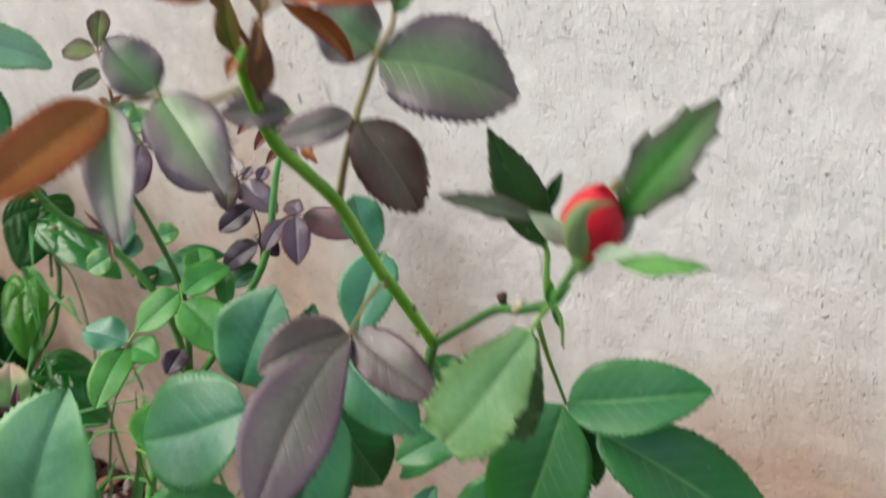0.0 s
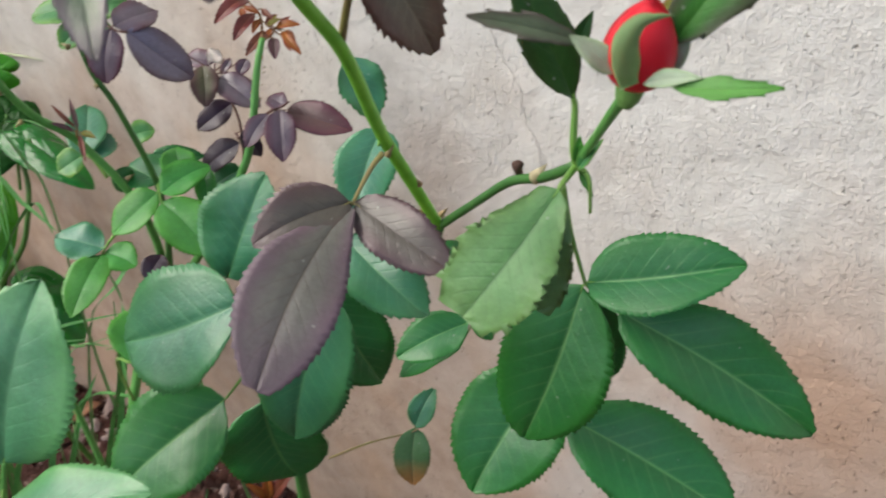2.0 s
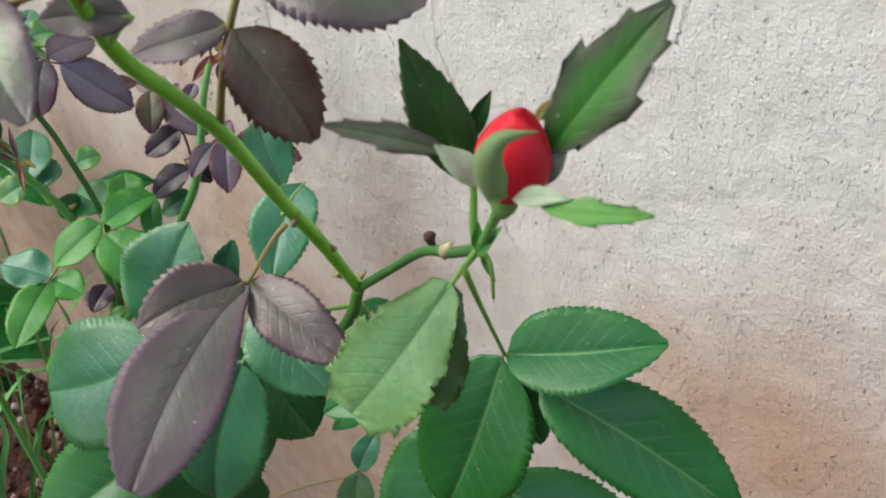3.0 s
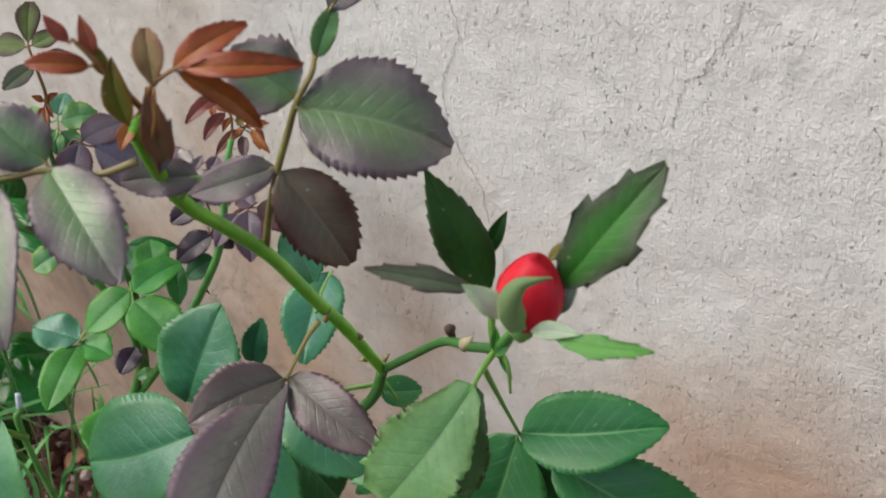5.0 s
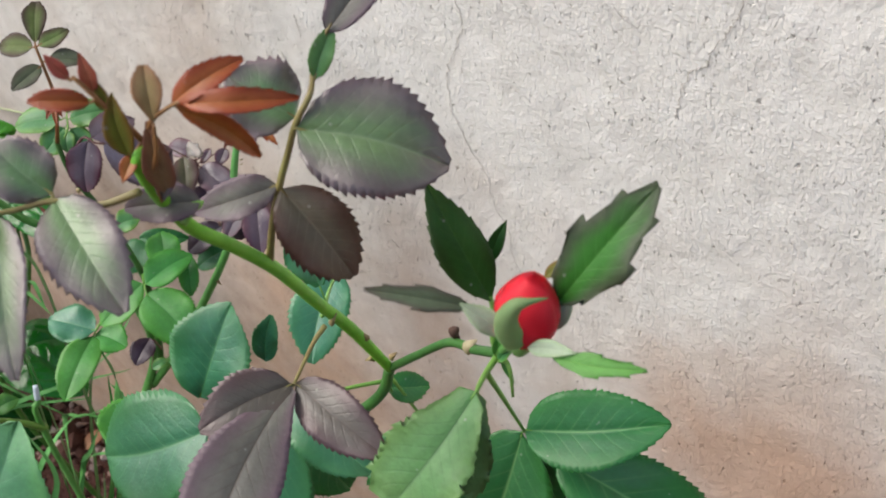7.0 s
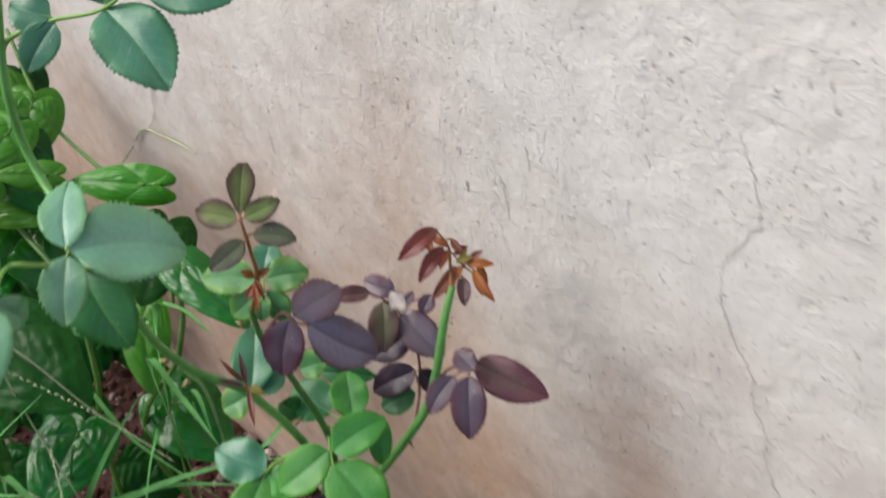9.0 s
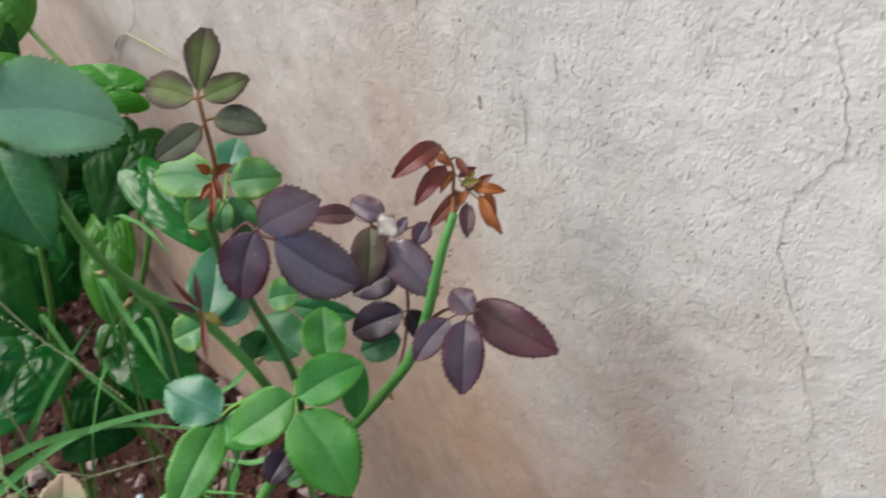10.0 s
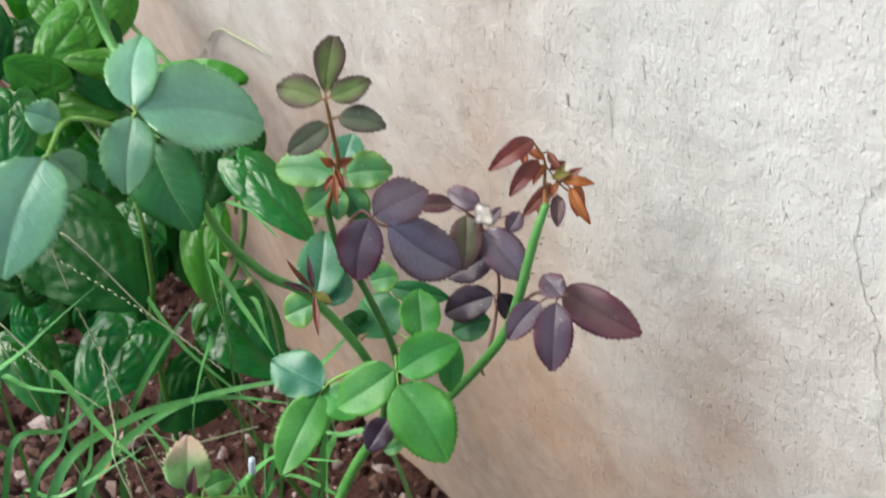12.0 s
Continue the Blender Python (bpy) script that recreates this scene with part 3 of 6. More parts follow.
def cone(bm, base, tip, radius, sides=6):
    base, tip = Vector(base), Vector(tip)
    way = (tip - base).normalized()
    side = way.orthogonal().normalized()
    other = way.cross(side)
    ring = [bm.verts.new(base - way * radius * 0.6 + (side * math.cos(a) * 1.4 + other * math.sin(a)) * radius)
            for a in (2 * math.pi * q / sides for q in range(sides))]
    top = bm.verts.new(tip)
    bm.faces.new(ring[::-1])
    for q in range(sides):
        bm.faces.new((ring[q], ring[(q + 1) % sides], top))


def thorn(plant, base, tip, radius):
    bm = bmesh.new()
    cone(bm, base, tip, radius)
    return part_at_world("thorn", bm, THORN, plant)


def stub_end(plant, base, tip, scale_base, scale_tip):
    bm = bmesh.new()
    b, t = Vector(base), Vector(tip)
    tube(bm, [b, b * 0.6 + t * 0.4, t, t + Vector((0.0016, -0.001, -0.0004))], [0.0012, 0.0012, 0.0016, 0.0009], 10, 3, 0.4)
    part_at_world("cut_stub", bm, CUT_DARK, plant, "dark dried stub of a cut twig")
    bm = bmesh.new()
    cone(bm, scale_base, scale_tip, 0.0019, 8)
    part_at_world("bud_scale", bm, CUT_PALE, plant, "pale cream bud scale")


def cut_end(plant, base, tip):
    bm = bmesh.new()
    b, t = Vector(base), Vector(tip)
    tube(bm, [b, (b * 0.6 + t * 0.4), t], [0.0019, 0.0019, 0.0017], 12, 3, 0.1)
    part_at_world("cut_end", bm, CUT_GREY, plant, "dried greyish cut end")


def dry_scrap(plant, place):
    bm = bmesh.new()
    p = Vector(place)

    out = Vector((-0.4, -0.55, 0.73))
    across = Vector((0.81, -0.59, 0.0))
    up = out.cross(across)

    def crumple(u, v):
        fold = 0.0012 * math.sin(u * 7 + v * 5) + 0.0008 * math.sin(v * 11)
        return p + across * (u - 0.5) * 0.0102 * (1 - 0.3 * v) + up * ((v - 0.5) * 0.0105 + 0.001 * math.sin(u * 6)) + out * fold
    sheet(bm, 6, 6, crumple)
    bmesh.ops.solidify(bm, geom=bm.faces[:], thickness=0.0004)
    part_at_world("withered_petal", bm, PAPER, plant, "withered whitish petal")


def build_bud(plant, bottom, top, radius, face):
    """A pointed bud of wrapped petals on a green hip."""
    b, t = Vector(bottom), Vector(top)
    axis = (t - b)
    length = axis.length
    axis.normalize()
    front = Vector(face)
    front = (front - axis * front.dot(axis)).normalized()
    side = axis.cross(front)
    bm = bmesh.new()
    tube(bm, [b - axis * 0.0045, b - axis * 0.002, b + axis * 0.001, b + axis * 0.003], [0.0016, 0.0030, 0.0036, 0.0030], 14, 5, 0.02)
    bud = part_at_world("bud", bm, SEPAL, plant, "red rose bud just opening")

    def swell(v):
        v = min(max(v, 0.0), 1.0)
        return radius * 2.30 * (v + 0.05) ** 0.52 * (1.0 - v) ** 0.80
    turns = ((0.0, 6.4, 0.80, 0.995), (0.2, 4.2, 0.84, 0.985), (2.3, 4.0, 0.88, 0.98), (4.3, 3.8, 0.92, 0.965), (-2.4, 3.6, 0.96, 0.97), (1.05, 3.4, 1.0, 0.955))
    for begin, span, size, high in turns:
        bm = bmesh.new()

        def petal(u, v):
            a = begin + span * u
            lip = 1.0 - 0.10 * (2 * u - 1) ** 4 if span < 6 else 1.0
            h = v * high * lip
            lift = 1.0 + 0.05 * (u - 0.5) + 0.03 * math.sin(3 * a + 5 * size) * v * v + 0.05 * max(0.0, v - 0.8) / 0.2
            r = max(0.0003, swell(h) * size * lift)
            return b + axis * (0.0015 + h * (length - 0.001)) + (front * math.cos(a) + side * math.sin(a)) * r
        sheet(bm, 22, 18, petal)
        bmesh.ops.solidify(bm, geom=bm.faces[:], thickness=0.0003)
        bm.normal_update()
        part_at_world("petal", bm, PETAL, bud)


def sepals(plant, rows):
    bud = next(o for o in plant.children if o.name.startswith("bud") and not o.name.startswith("bud_scale"))
    for row in rows:
        leaflet(bud, row, "sepal", "pale green lobed sepal")


def curled_sepal(plant, points, widths, face):
    """A sepal that hugs the bud, cupped, its tip curling aside."""
    bud = next(o for o in plant.children if o.name.startswith("bud") and not o.name.startswith("bud_scale"))
    line = list(curve_points(points, 8))
    out = Vector(face)
    bm = bmesh.new()

    def cup(u, v):
        k = u * (len(line) - 1)
        i = min(int(k), len(line) - 2)
        p = line[i][1].lerp(line[i + 1][1], k - i)
        ahead = (line[i + 1][1] - line[i][1]).normalized()
        side = ahead.cross(out).normalized()
        t = line[i][0] + (line[i + 1][0] - line[i][0]) * (k - i)
        j = min(int(t), len(widths) - 2)
        w = widths[j] + (widths[j + 1] - widths[j]) * (t - j)
        s = 2 * v - 1
        return p + side * (0.5 * w * s) - out * (0.34 * w * s * s)
    sheet(bm, 30, 10, cup)
    bmesh.ops.solidify(bm, geom=bm.faces[:], thickness=0.0003)
    part_at_world("sepal", bm, SEPAL_PLAIN, bud, "pale downy sepal hugging the bud")


def heart_leaf(plant, foot, row):
    base = Vector(row[1])
    f = Vector(foot)
    f.x = min(f.x, -0.015)
    bm = bmesh.new()
    tube(bm, [f, (f + base) / 2 + Vector((0, 0, 0.012)), base, base + (Vector(row[2]) - base) * 0.08], [0.0016, 0.0014, 0.0012, 0.0007], 8, 5)
    stalk = part_at_world("leaf", bm, VINE_STALK, plant)
    leaflet(stalk, row, "leaf_blade")


def more_vine_leaves(plant):
    """The rest of the vine's crown, over the soil behind the rose and along the wall."""
    rnd = random.Random(21)
    for _ in range(80):
        y = rnd.uniform(0.97, 1.80)
        x = -rnd.uniform(0.16, 0.62)
        z = rnd.uniform(0.03, 0.17) + 0.28 * max(0.0, y - 1.15) + 0.08 * rnd.random()
        turn = rnd.uniform(-2.6, -0.5)
        size = rnd.uniform(0.055, 0.10)
        if y < 1.15 and z > 0.2 or y < 1.28 and x < -0.24:
            continue
        base = (x, y, z)
        tip = (min(x + size * 0.6 * math.cos(turn), -0.03), y - size * rnd.uniform(0.1, 0.5), z - size * rnd.uniform(0.5, 0.9))
        face = (rnd.uniform(-0.5, 0.2), rnd.uniform(-0.9, -0.5), rnd.uniform(0.5, 0.9))
        foot = (x + rnd.uniform(-0.03, 0.03), y + 0.05, z - rnd.uniform(0.05, 0.09))
        # mostly the shade-coloured copy, to darken the gaps in the crown
        heart_leaf(plant, foot, (HEART if rnd.random() < 0.2 else HEART_SHADED, base, tip, size * rnd.uniform(0.9, 1.1), face, 0.18, 0.06, HEARTSHAPE))
    # leaves low against the wall, the crown's shade put into their colour
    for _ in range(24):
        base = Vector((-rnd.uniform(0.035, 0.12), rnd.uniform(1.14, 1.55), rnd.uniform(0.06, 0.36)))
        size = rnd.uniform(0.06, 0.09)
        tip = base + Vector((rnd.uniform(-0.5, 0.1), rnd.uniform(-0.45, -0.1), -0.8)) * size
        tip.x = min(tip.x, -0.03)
        heart_leaf(plant, base + Vector((-0.01, 0.05, -0.05)), (HEART_SHADED, base, tip, size, (-0.45, -0.75, 0.5), 0.12, 0.05, HEARTSHAPE))


def blade_strip(bm, points, width, fold=0.2):
    line = [p for _, p in curve_points(points, 8)]
    rows = []
    for k, p in enumerate(line):
        u = k / (len(line) - 1)
        ahead = (line[min(k + 1, len(line) - 1)] - line[max(k - 1, 0)]).normalized()
        flat = ahead.cross(Vector((0.35, -0.5, 0.8))).normalized()
        up = flat.cross(ahead)
        w = 0.5 * width * min(1.0, 0.55 + 2 * u) * (1 - u ** 3) ** 0.8 + 0.0001
        top = (p - flat * w + up * w * fold, p, p + flat * w + up * w * fold)
        rows.append([bm.verts.new(q) for q in top] + [bm.verts.new(q - up * 0.00025) for q in top])
    for a, b in zip(rows, rows[1:]):
        for i, j in ((0, 1), (1, 2), (4, 3), (5, 4)):
            bm.faces.new((a[i], a[j], b[j], b[i]))


def build_grass(lines):
    rnd = random.Random(5)
    bm = bmesh.new()
    for points, width in lines:
        root = Vector(points[0])
        back = root - Vector(points[1])
        low = soil_height(root.x, root.y)
        high = root.z - low
        run = min(high / -back.z * back.xy.length, 0.35 * high) if back.z < -0.01 else 0.35 * high
        way = back.xy.normalized() * run
        foot = Vector((root.x + min(way.x, 0.0), root.y + max(way.y, 0.0), low - 0.004))
        between = root.lerp(foot, 0.45) + Vector((rnd.uniform(-0.008, 0.008), rnd.uniform(-0.008, 0.008), 0.10 * high))
        blade_strip(bm, [foot, between, *points], width)
    for k in range(125):
        near = k < 80
        y = rnd.uniform(0.60, 0.84) if near else rnd.uniform(0.9, 1.75)
        x = -rnd.uniform(0.17, 0.42) if near else -rnd.uniform(0.35, 0.75)
        lean, h = rnd.uniform(0, 6.3), rnd.uniform(0.04, 0.16)
        foot = Vector((x, y, soil_height(x, y) - 0.004))
        away = Vector((math.cos(lean), math.sin(lean), 0)) * h * rnd.uniform(0.3, 1.1)
        away.x = min(away.x, -x - 0.02)
        blade_strip(bm, [foot, foot + away * 0.45 + Vector((0, 0, h * 0.65)), foot + away + Vector((0, 0, h * rnd.uniform(0.75, 1.1)))], rnd.uniform(0.0035, 0.0075))
    ob = link_mesh("grass", bm, GRASS)
    return tagged(ob, "long green grass blades growing from the soil", "grass", kind="stuff")


def seed_stalk(points):
    bm = bmesh.new()
    first = Vector(points[0])
    root = Vector((first.x, first.y + 0.03, soil_height(first.x, first.y + 0.03)))
    pts = [root, *[Vector(p) for p in points]]
    tube(bm, pts, [0.0006] * (len(pts) - 1) + [0.0003], 6, 8)
    line = [p for _, p in curve_points(points, 16)]
    for k, (p, q) in enumerate(zip(line, line[1:])):
        off = (q - p).normalized().cross(Vector((0.4, -0.5, 0.7))).normalized() * (0.0022 if k % 2 else -0.0022) * 0.7
        cone(bm, p, p + (q - p) * 0.8 + off, 0.0006, 5)
    ob = link_mesh("seed_stalk", bm, SEED)
    return tagged(ob, "pale knobbly grass seed stalk", "grass stalk", "grass seed stalks")


def dry_leaf(row):
    ob = new("dry_leaf", blade_mesh((Vector(row[2]) - Vector(row[1])).length, row[3], row[5], row[6], row[7], next(SEEDS)))
    ob.data.materials.append(row[0])
    m = blade_pose(row[1], row[2], (-0.2, -0.2, 1))
    p = m.translation
    m.translation = (p.x, p.y, soil_height(p.x, p.y) + 0.006)
    ob.matrix_world = m
    return tagged(ob, "curled brown dry leaf lying on the soil", "dry leaf", "dry leaves")


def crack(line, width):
    """A fine crack that wanders down the plaster, a raised strip coloured as shade."""
    bm = bmesh.new()
    rnd = random.Random(len(line))
    pts = [Vector((0.0, y, z)) for y, z in line]
    spots = []
    for _, p in curve_points(pts, 8):
        spots.append(p + Vector((0, rnd.uniform(-1, 1), rnd.uniform(-1, 1))) * 0.0012)
    rows = []
    for k, p in enumerate(spots):
        ahead = (spots[min(k + 1, len(spots) - 1)] - spots[max(k - 1, 0)]).normalized()
        flat = ahead.cross(Vector((1, 0, 0)))
        w = width * rnd.uniform(0.25, 0.65)
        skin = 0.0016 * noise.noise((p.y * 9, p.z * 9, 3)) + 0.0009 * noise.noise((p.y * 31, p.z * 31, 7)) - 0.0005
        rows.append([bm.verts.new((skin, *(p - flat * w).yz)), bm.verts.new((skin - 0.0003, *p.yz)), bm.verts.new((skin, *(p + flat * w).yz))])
    for a, b in zip(rows, rows[1:]):
        bm.faces.new((a[0], a[1], b[1], b[0]))
        bm.faces.new((a[1], a[2], b[2], b[1]))
    return part("crack", bm, CRACK, wall, "thin crack in the plaster, its shade coloured in")


def build_clods():
    """Loose crumbs and small stones on the soil, denser near the wall."""
    rnd = random.Random(11)
    unit = bmesh.new()
    bmesh.ops.create_icosphere(unit, subdivisions=1, radius=1.0)
    shape = [v.co.copy() for v in unit.verts]
    tris = [[v.index for v in f.verts] for f in unit.faces]
    unit.free()
    verts, faces = [], []
    for k in range(7300):
        y = rnd.uniform(0.3, 1.9)
        x = -0.004 - 0.8 * rnd.random() ** 1.4
        r = 0.0014 + 0.0095 * rnd.random() ** 3.0
        if rnd.random() < 0.02:
            r = rnd.uniform(0.010, 0.020)
        if k >= 7000:
            x, y, r = rnd.gauss(-0.36, 0.045), rnd.gauss(1.18, 0.07), rnd.uniform(0.006, 0.018)
        spin = Euler((rnd.uniform(0, 6), rnd.uniform(0, 6), rnd.uniform(0, 6))).to_matrix()
        size = Vector((rnd.uniform(0.7, 1.3), rnd.uniform(0.7, 1.3), rnd.uniform(0.5, 0.9)))
        at = Vector((min(x, -r), y, soil_height(x, y) + r * 0.35))
        k = len(verts)
        verts += [at + spin @ Vector((c.x * size.x, c.y * size.y, c.z * size.z)) * r * rnd.uniform(0.65, 1.3) for c in shape]
        faces += [[k + i for i in tri] for tri in tris]
    data = bpy.data.meshes.new("soil_crumbs")
    data.from_pydata(verts, [], faces)
    data.polygons.foreach_set("use_smooth", [False] * len(faces))
    data.materials.append(CLOD)
    return tagged(new("soil_crumbs", data), "loose reddish brown soil crumbs and small stones", "soil crumbs", kind="stuff")


def clod_material():
    mat, n, l, b = base_material("soil_crumb", 0.9, 0.2)
    own = n.new("ShaderNodeNewGeometry").outputs["Random Per Island"]
    at = n.new("ShaderNodeTexCoord").outputs["Object"]
    fine = node(n, "ShaderNodeTexNoise", Scale=300.0, Detail=4.0, Roughness=0.6)
    l.new(at, fine.inputs["Vector"])
    colour = ramp(n, l, own, [(0.0, (0.032, 0.014, 0.010)), (0.5, (0.085, 0.040, 0.030)), (0.82, (0.19, 0.110, 0.086)), (0.98, (0.50, 0.40, 0.36))])
    l.new(mix(n, l, 0.6, colour, ramp(n, l, fine.outputs["Fac"], [(0.3, (0.5, 0.5, 0.5)), (0.7, (1.2, 1.2, 1.2))]), 'MULTIPLY'), b.inputs["Base Color"])
    l.new(bump(n, l, fine.outputs["Fac"], 0.8, 0.002), b.inputs["Normal"])
    return mat


CLOD = clod_material()
build_clods()


# front rose bush: canes
rose = thing('rose_bush', (-0.1998, 0.4136, -0.0300), 'rose bush with one red bud and bronze young leaves', 'rose bush')
stem(rose, CANE_DARK, [(-0.1998, 0.4136, -0.0300), (-0.1998, 0.3833, 0.3407), (-0.1889, 0.3472, 0.4136), (-0.1864, 0.2979, 0.4808), (-0.1913, 0.2484, 0.5285), (-0.1916, 0.2352, 0.5488)], [0.0042, 0.0036, 0.003, 0.0026, 0.0024, 0.0022], 'cane', '')
stem(rose, CANE_LIGHT, [(-0.1916, 0.2352, 0.5488), (-0.2054, 0.2323, 0.5800), (-0.2203, 0.2238, 0.6040), (-0.2454, 0.2034, 0.6420), (-0.2609, 0.1962, 0.6623), (-0.2739, 0.1892, 0.6785), (-0.2860, 0.1762, 0.7029), (-0.2828, 0.1749, 0.7077)], [0.0021, 0.0024, 0.0022, 0.0021, 0.002, 0.0019, 0.0016, 0.001], 'cane', '')
stem(rose, CANE_DARK, [(-0.1916, 0.2352, 0.5488), (-0.1910, 0.2165, 0.5616), (-0.1920, 0.1967, 0.5749), (-0.1988, 0.1774, 0.5833), (-0.2083, 0.1572, 0.5957)], [0.0018, 0.0016, 0.0017, 0.0018, 0.0017], 'cane', '')
stem(rose, CANE_GREEN, [(-0.2083, 0.1572, 0.5957), (-0.2194, 0.1417, 0.6129), (-0.2396, 0.1182, 0.6375)], [0.0014, 0.0013, 0.0016], 'flower_stalk', '')
stub_end(rose, (-0.1913, 0.1926, 0.5774), (-0.1929, 0.1917, 0.5825), (-0.1985, 0.1804, 0.5831), (-0.1994, 0.1742, 0.5893))
thorn(rose, (-0.2008, 0.2312, 0.5729), (-0.2020, 0.2326, 0.5768), 0.0012)
thorn(rose, (-0.1887, 0.2353, 0.5525), (-0.1876, 0.2326, 0.5551), 0.0012)
thorn(rose, (-0.2285, 0.2166, 0.6178), (-0.2290, 0.2167, 0.6213), 0.0012)
thorn(rose, (-0.2167, 0.2265, 0.5935), (-0.2149, 0.2241, 0.5973), 0.0012)
thorn(rose, (-0.1977, 0.2364, 0.5583), (-0.2008, 0.2373, 0.5593), 0.0012)

# front rose bush: leaves
compound(rose, STALK_TAN, 0.0008, [(-0.2223, 0.2232, 0.5969), (-0.2302, 0.2220, 0.5953), (-0.2471, 0.2155, 0.5926)], [
    (PURPLE, (-0.2482, 0.2153, 0.5930), (-0.3086, 0.2022, 0.5714), 0.0296, (-0.15, -0.52, 0.84), 0.07, 0.06, BLUNT),
    (DUSK, (-0.2483, 0.2146, 0.5942), (-0.2784, 0.2267, 0.5946), 0.0202, (-0.26, -0.77, 0.58), 0.15, 0.05, ROSE),
    (DUSK, (-0.2464, 0.2149, 0.5929), (-0.2486, 0.1778, 0.5778), 0.0182, (-0.55, -0.29, 0.78), 0.2, 0.04, ROSE)], 'bronze purple young leaf')
compound(rose, STALK_GREEN, 0.0009, [(-0.2083, 0.1572, 0.5957), (-0.2206, 0.1542, 0.5967), (-0.2302, 0.1496, 0.5992)], [
    (SAGE, (-0.2300, 0.1489, 0.6006), (-0.2617, 0.1659, 0.5740), 0.0306, (-0.67, -0.29, 0.68), 0.1, 0.05, RAGGED),
    (SAGE, (-0.2289, 0.1496, 0.5988), (-0.2445, 0.1522, 0.5676), 0.0166, (-0.69, -0.65, 0.32), 0.12, 0.03, RAGGED)])
compound(rose, STALK_GREEN, 0.0008, [(-0.2137, 0.1594, 0.5909), (-0.1992, 0.1692, 0.5640), (-0.1859, 0.1759, 0.5340)], [
    (DEEP, (-0.1855, 0.1755, 0.5341), (-0.1694, 0.1235, 0.5451), 0.0288, (-0.65, -0.08, 0.76), 0.42, 0.03, ROSE),
    (DEEP, (-0.1860, 0.1768, 0.5328), (-0.2112, 0.1984, 0.4695), 0.0419, (-0.92, -0.24, 0.31), 0.2, 0.05, ROSE),
    (DEEP, (-0.1834, 0.1757, 0.5292), (-0.1806, 0.1705, 0.4889), 0.0170, (-0.72, -0.69, 0.06), 0.2, 0.02, ROSE),
    (DEEP, (-0.1849, 0.1638, 0.5244), (-0.1690, 0.0995, 0.4793), 0.0335, (-0.48, -0.59, 0.65), 0.35, 0.04, ROSE)])
compound(rose, STALK_GREEN, 0.0008, [(-0.1528, 0.1964, 0.4623), (-0.1747, 0.1948, 0.4585), (-0.1785, 0.1954, 0.4582)], [
    (DEEP, (-0.1897, 0.1898, 0.4679), (-0.1778, 0.1259, 0.4318), 0.0393, (-0.46, -0.52, 0.72), 0.3, 0.04, ROSE),
    (DEEP, (-0.1669, 0.2140, 0.4674), (-0.2136, 0.2303, 0.4288), 0.0472, (-0.63, -0.33, 0.70), 0.2, 0.04, ROSE)])
compound(rose, STALK_GREEN, 0.0007, [(-0.1875, 0.2442, 0.5357), (-0.2071, 0.2580, 0.5396), (-0.2251, 0.2619, 0.5405)], [
    (TEAL, (-0.2361, 0.2540, 0.5407), (-0.2556, 0.2838, 0.4703), 0.0384, (-0.90, -0.42, 0.08), 0.18, 0.05, ROSE),
    (TEAL, (-0.2339, 0.2393, 0.5670), (-0.2381, 0.2045, 0.5473), 0.0246, (-0.46, -0.40, 0.79), 0.25, 0.03, ROSE),
    (DEEP, (-0.2077, 0.2974, 0.5151), (-0.1969, 0.2871, 0.4552), 0.0348, (-0.46, -0.89, 0.08), 0.25, 0.04, ROSE)])
compound(rose, STALK_GREEN, 0.0008, [(-0.1779, 0.3054, 0.4577), (-0.2002, 0.3350, 0.4812), (-0.2433, 0.3430, 0.4636)], [
    (TEAL, (-0.2369, 0.3154, 0.5204), (-0.2628, 0.3832, 0.4970), 0.0541, (-0.78, -0.08, 0.62), 0.12, 0.05, ROSE),
    (DEEP, (-0.2405, 0.3515, 0.4567), (-0.2929, 0.3892, 0.4261), 0.0503, (-0.63, -0.41, 0.66), 0.2, 0.05, ROSE),
    (DEEP, (-0.2139, 0.3672, 0.4264), (-0.2068, 0.3736, 0.3615), 0.0564, (-0.76, -0.64, -0.14), 0.2, 0.04, ROSE)])
compound(rose, STALK_GREEN, 0.0006, [(-0.1867, 0.2429, 0.5380), (-0.1784, 0.2403, 0.5045), (-0.1760, 0.2428, 0.4900)], [
    (DEEP, (-0.1743, 0.2475, 0.4874), (-0.2005, 0.2694, 0.4806), 0.0205, (-0.50, -0.43, 0.76), 0.3, 0.03, ROSE),
    (DEEP, (-0.1707, 0.2567, 0.4722), (-0.1909, 0.2833, 0.4581), 0.0159, (-0.50, 0.03, 0.86), 0.3, 0.03, ROSE),
    (DEEP, (-0.1742, 0.2435, 0.4932), (-0.1750, 0.2352, 0.4823), 0.0085, (-0.55, -0.64, 0.54), 0.3, 0.03, ROSE)])
compound(rose, STALK_GREEN, 0.0006, [(-0.1687, 0.3196, 0.4448), (-0.2013, 0.3482, 0.4942), (-0.2206, 0.3436, 0.5174)], [
    (TEAL, (-0.2213, 0.3434, 0.5163), (-0.1994, 0.3245, 0.5609), 0.0428, (-0.89, -0.34, 0.31), 0.2, 0.05, ROSE),
    (TEAL, (-0.1906, 0.3284, 0.5194), (-0.1828, 0.3220, 0.5429), 0.0124, (-0.84, -0.51, 0.16), 0.2, 0.03, ROSE)])
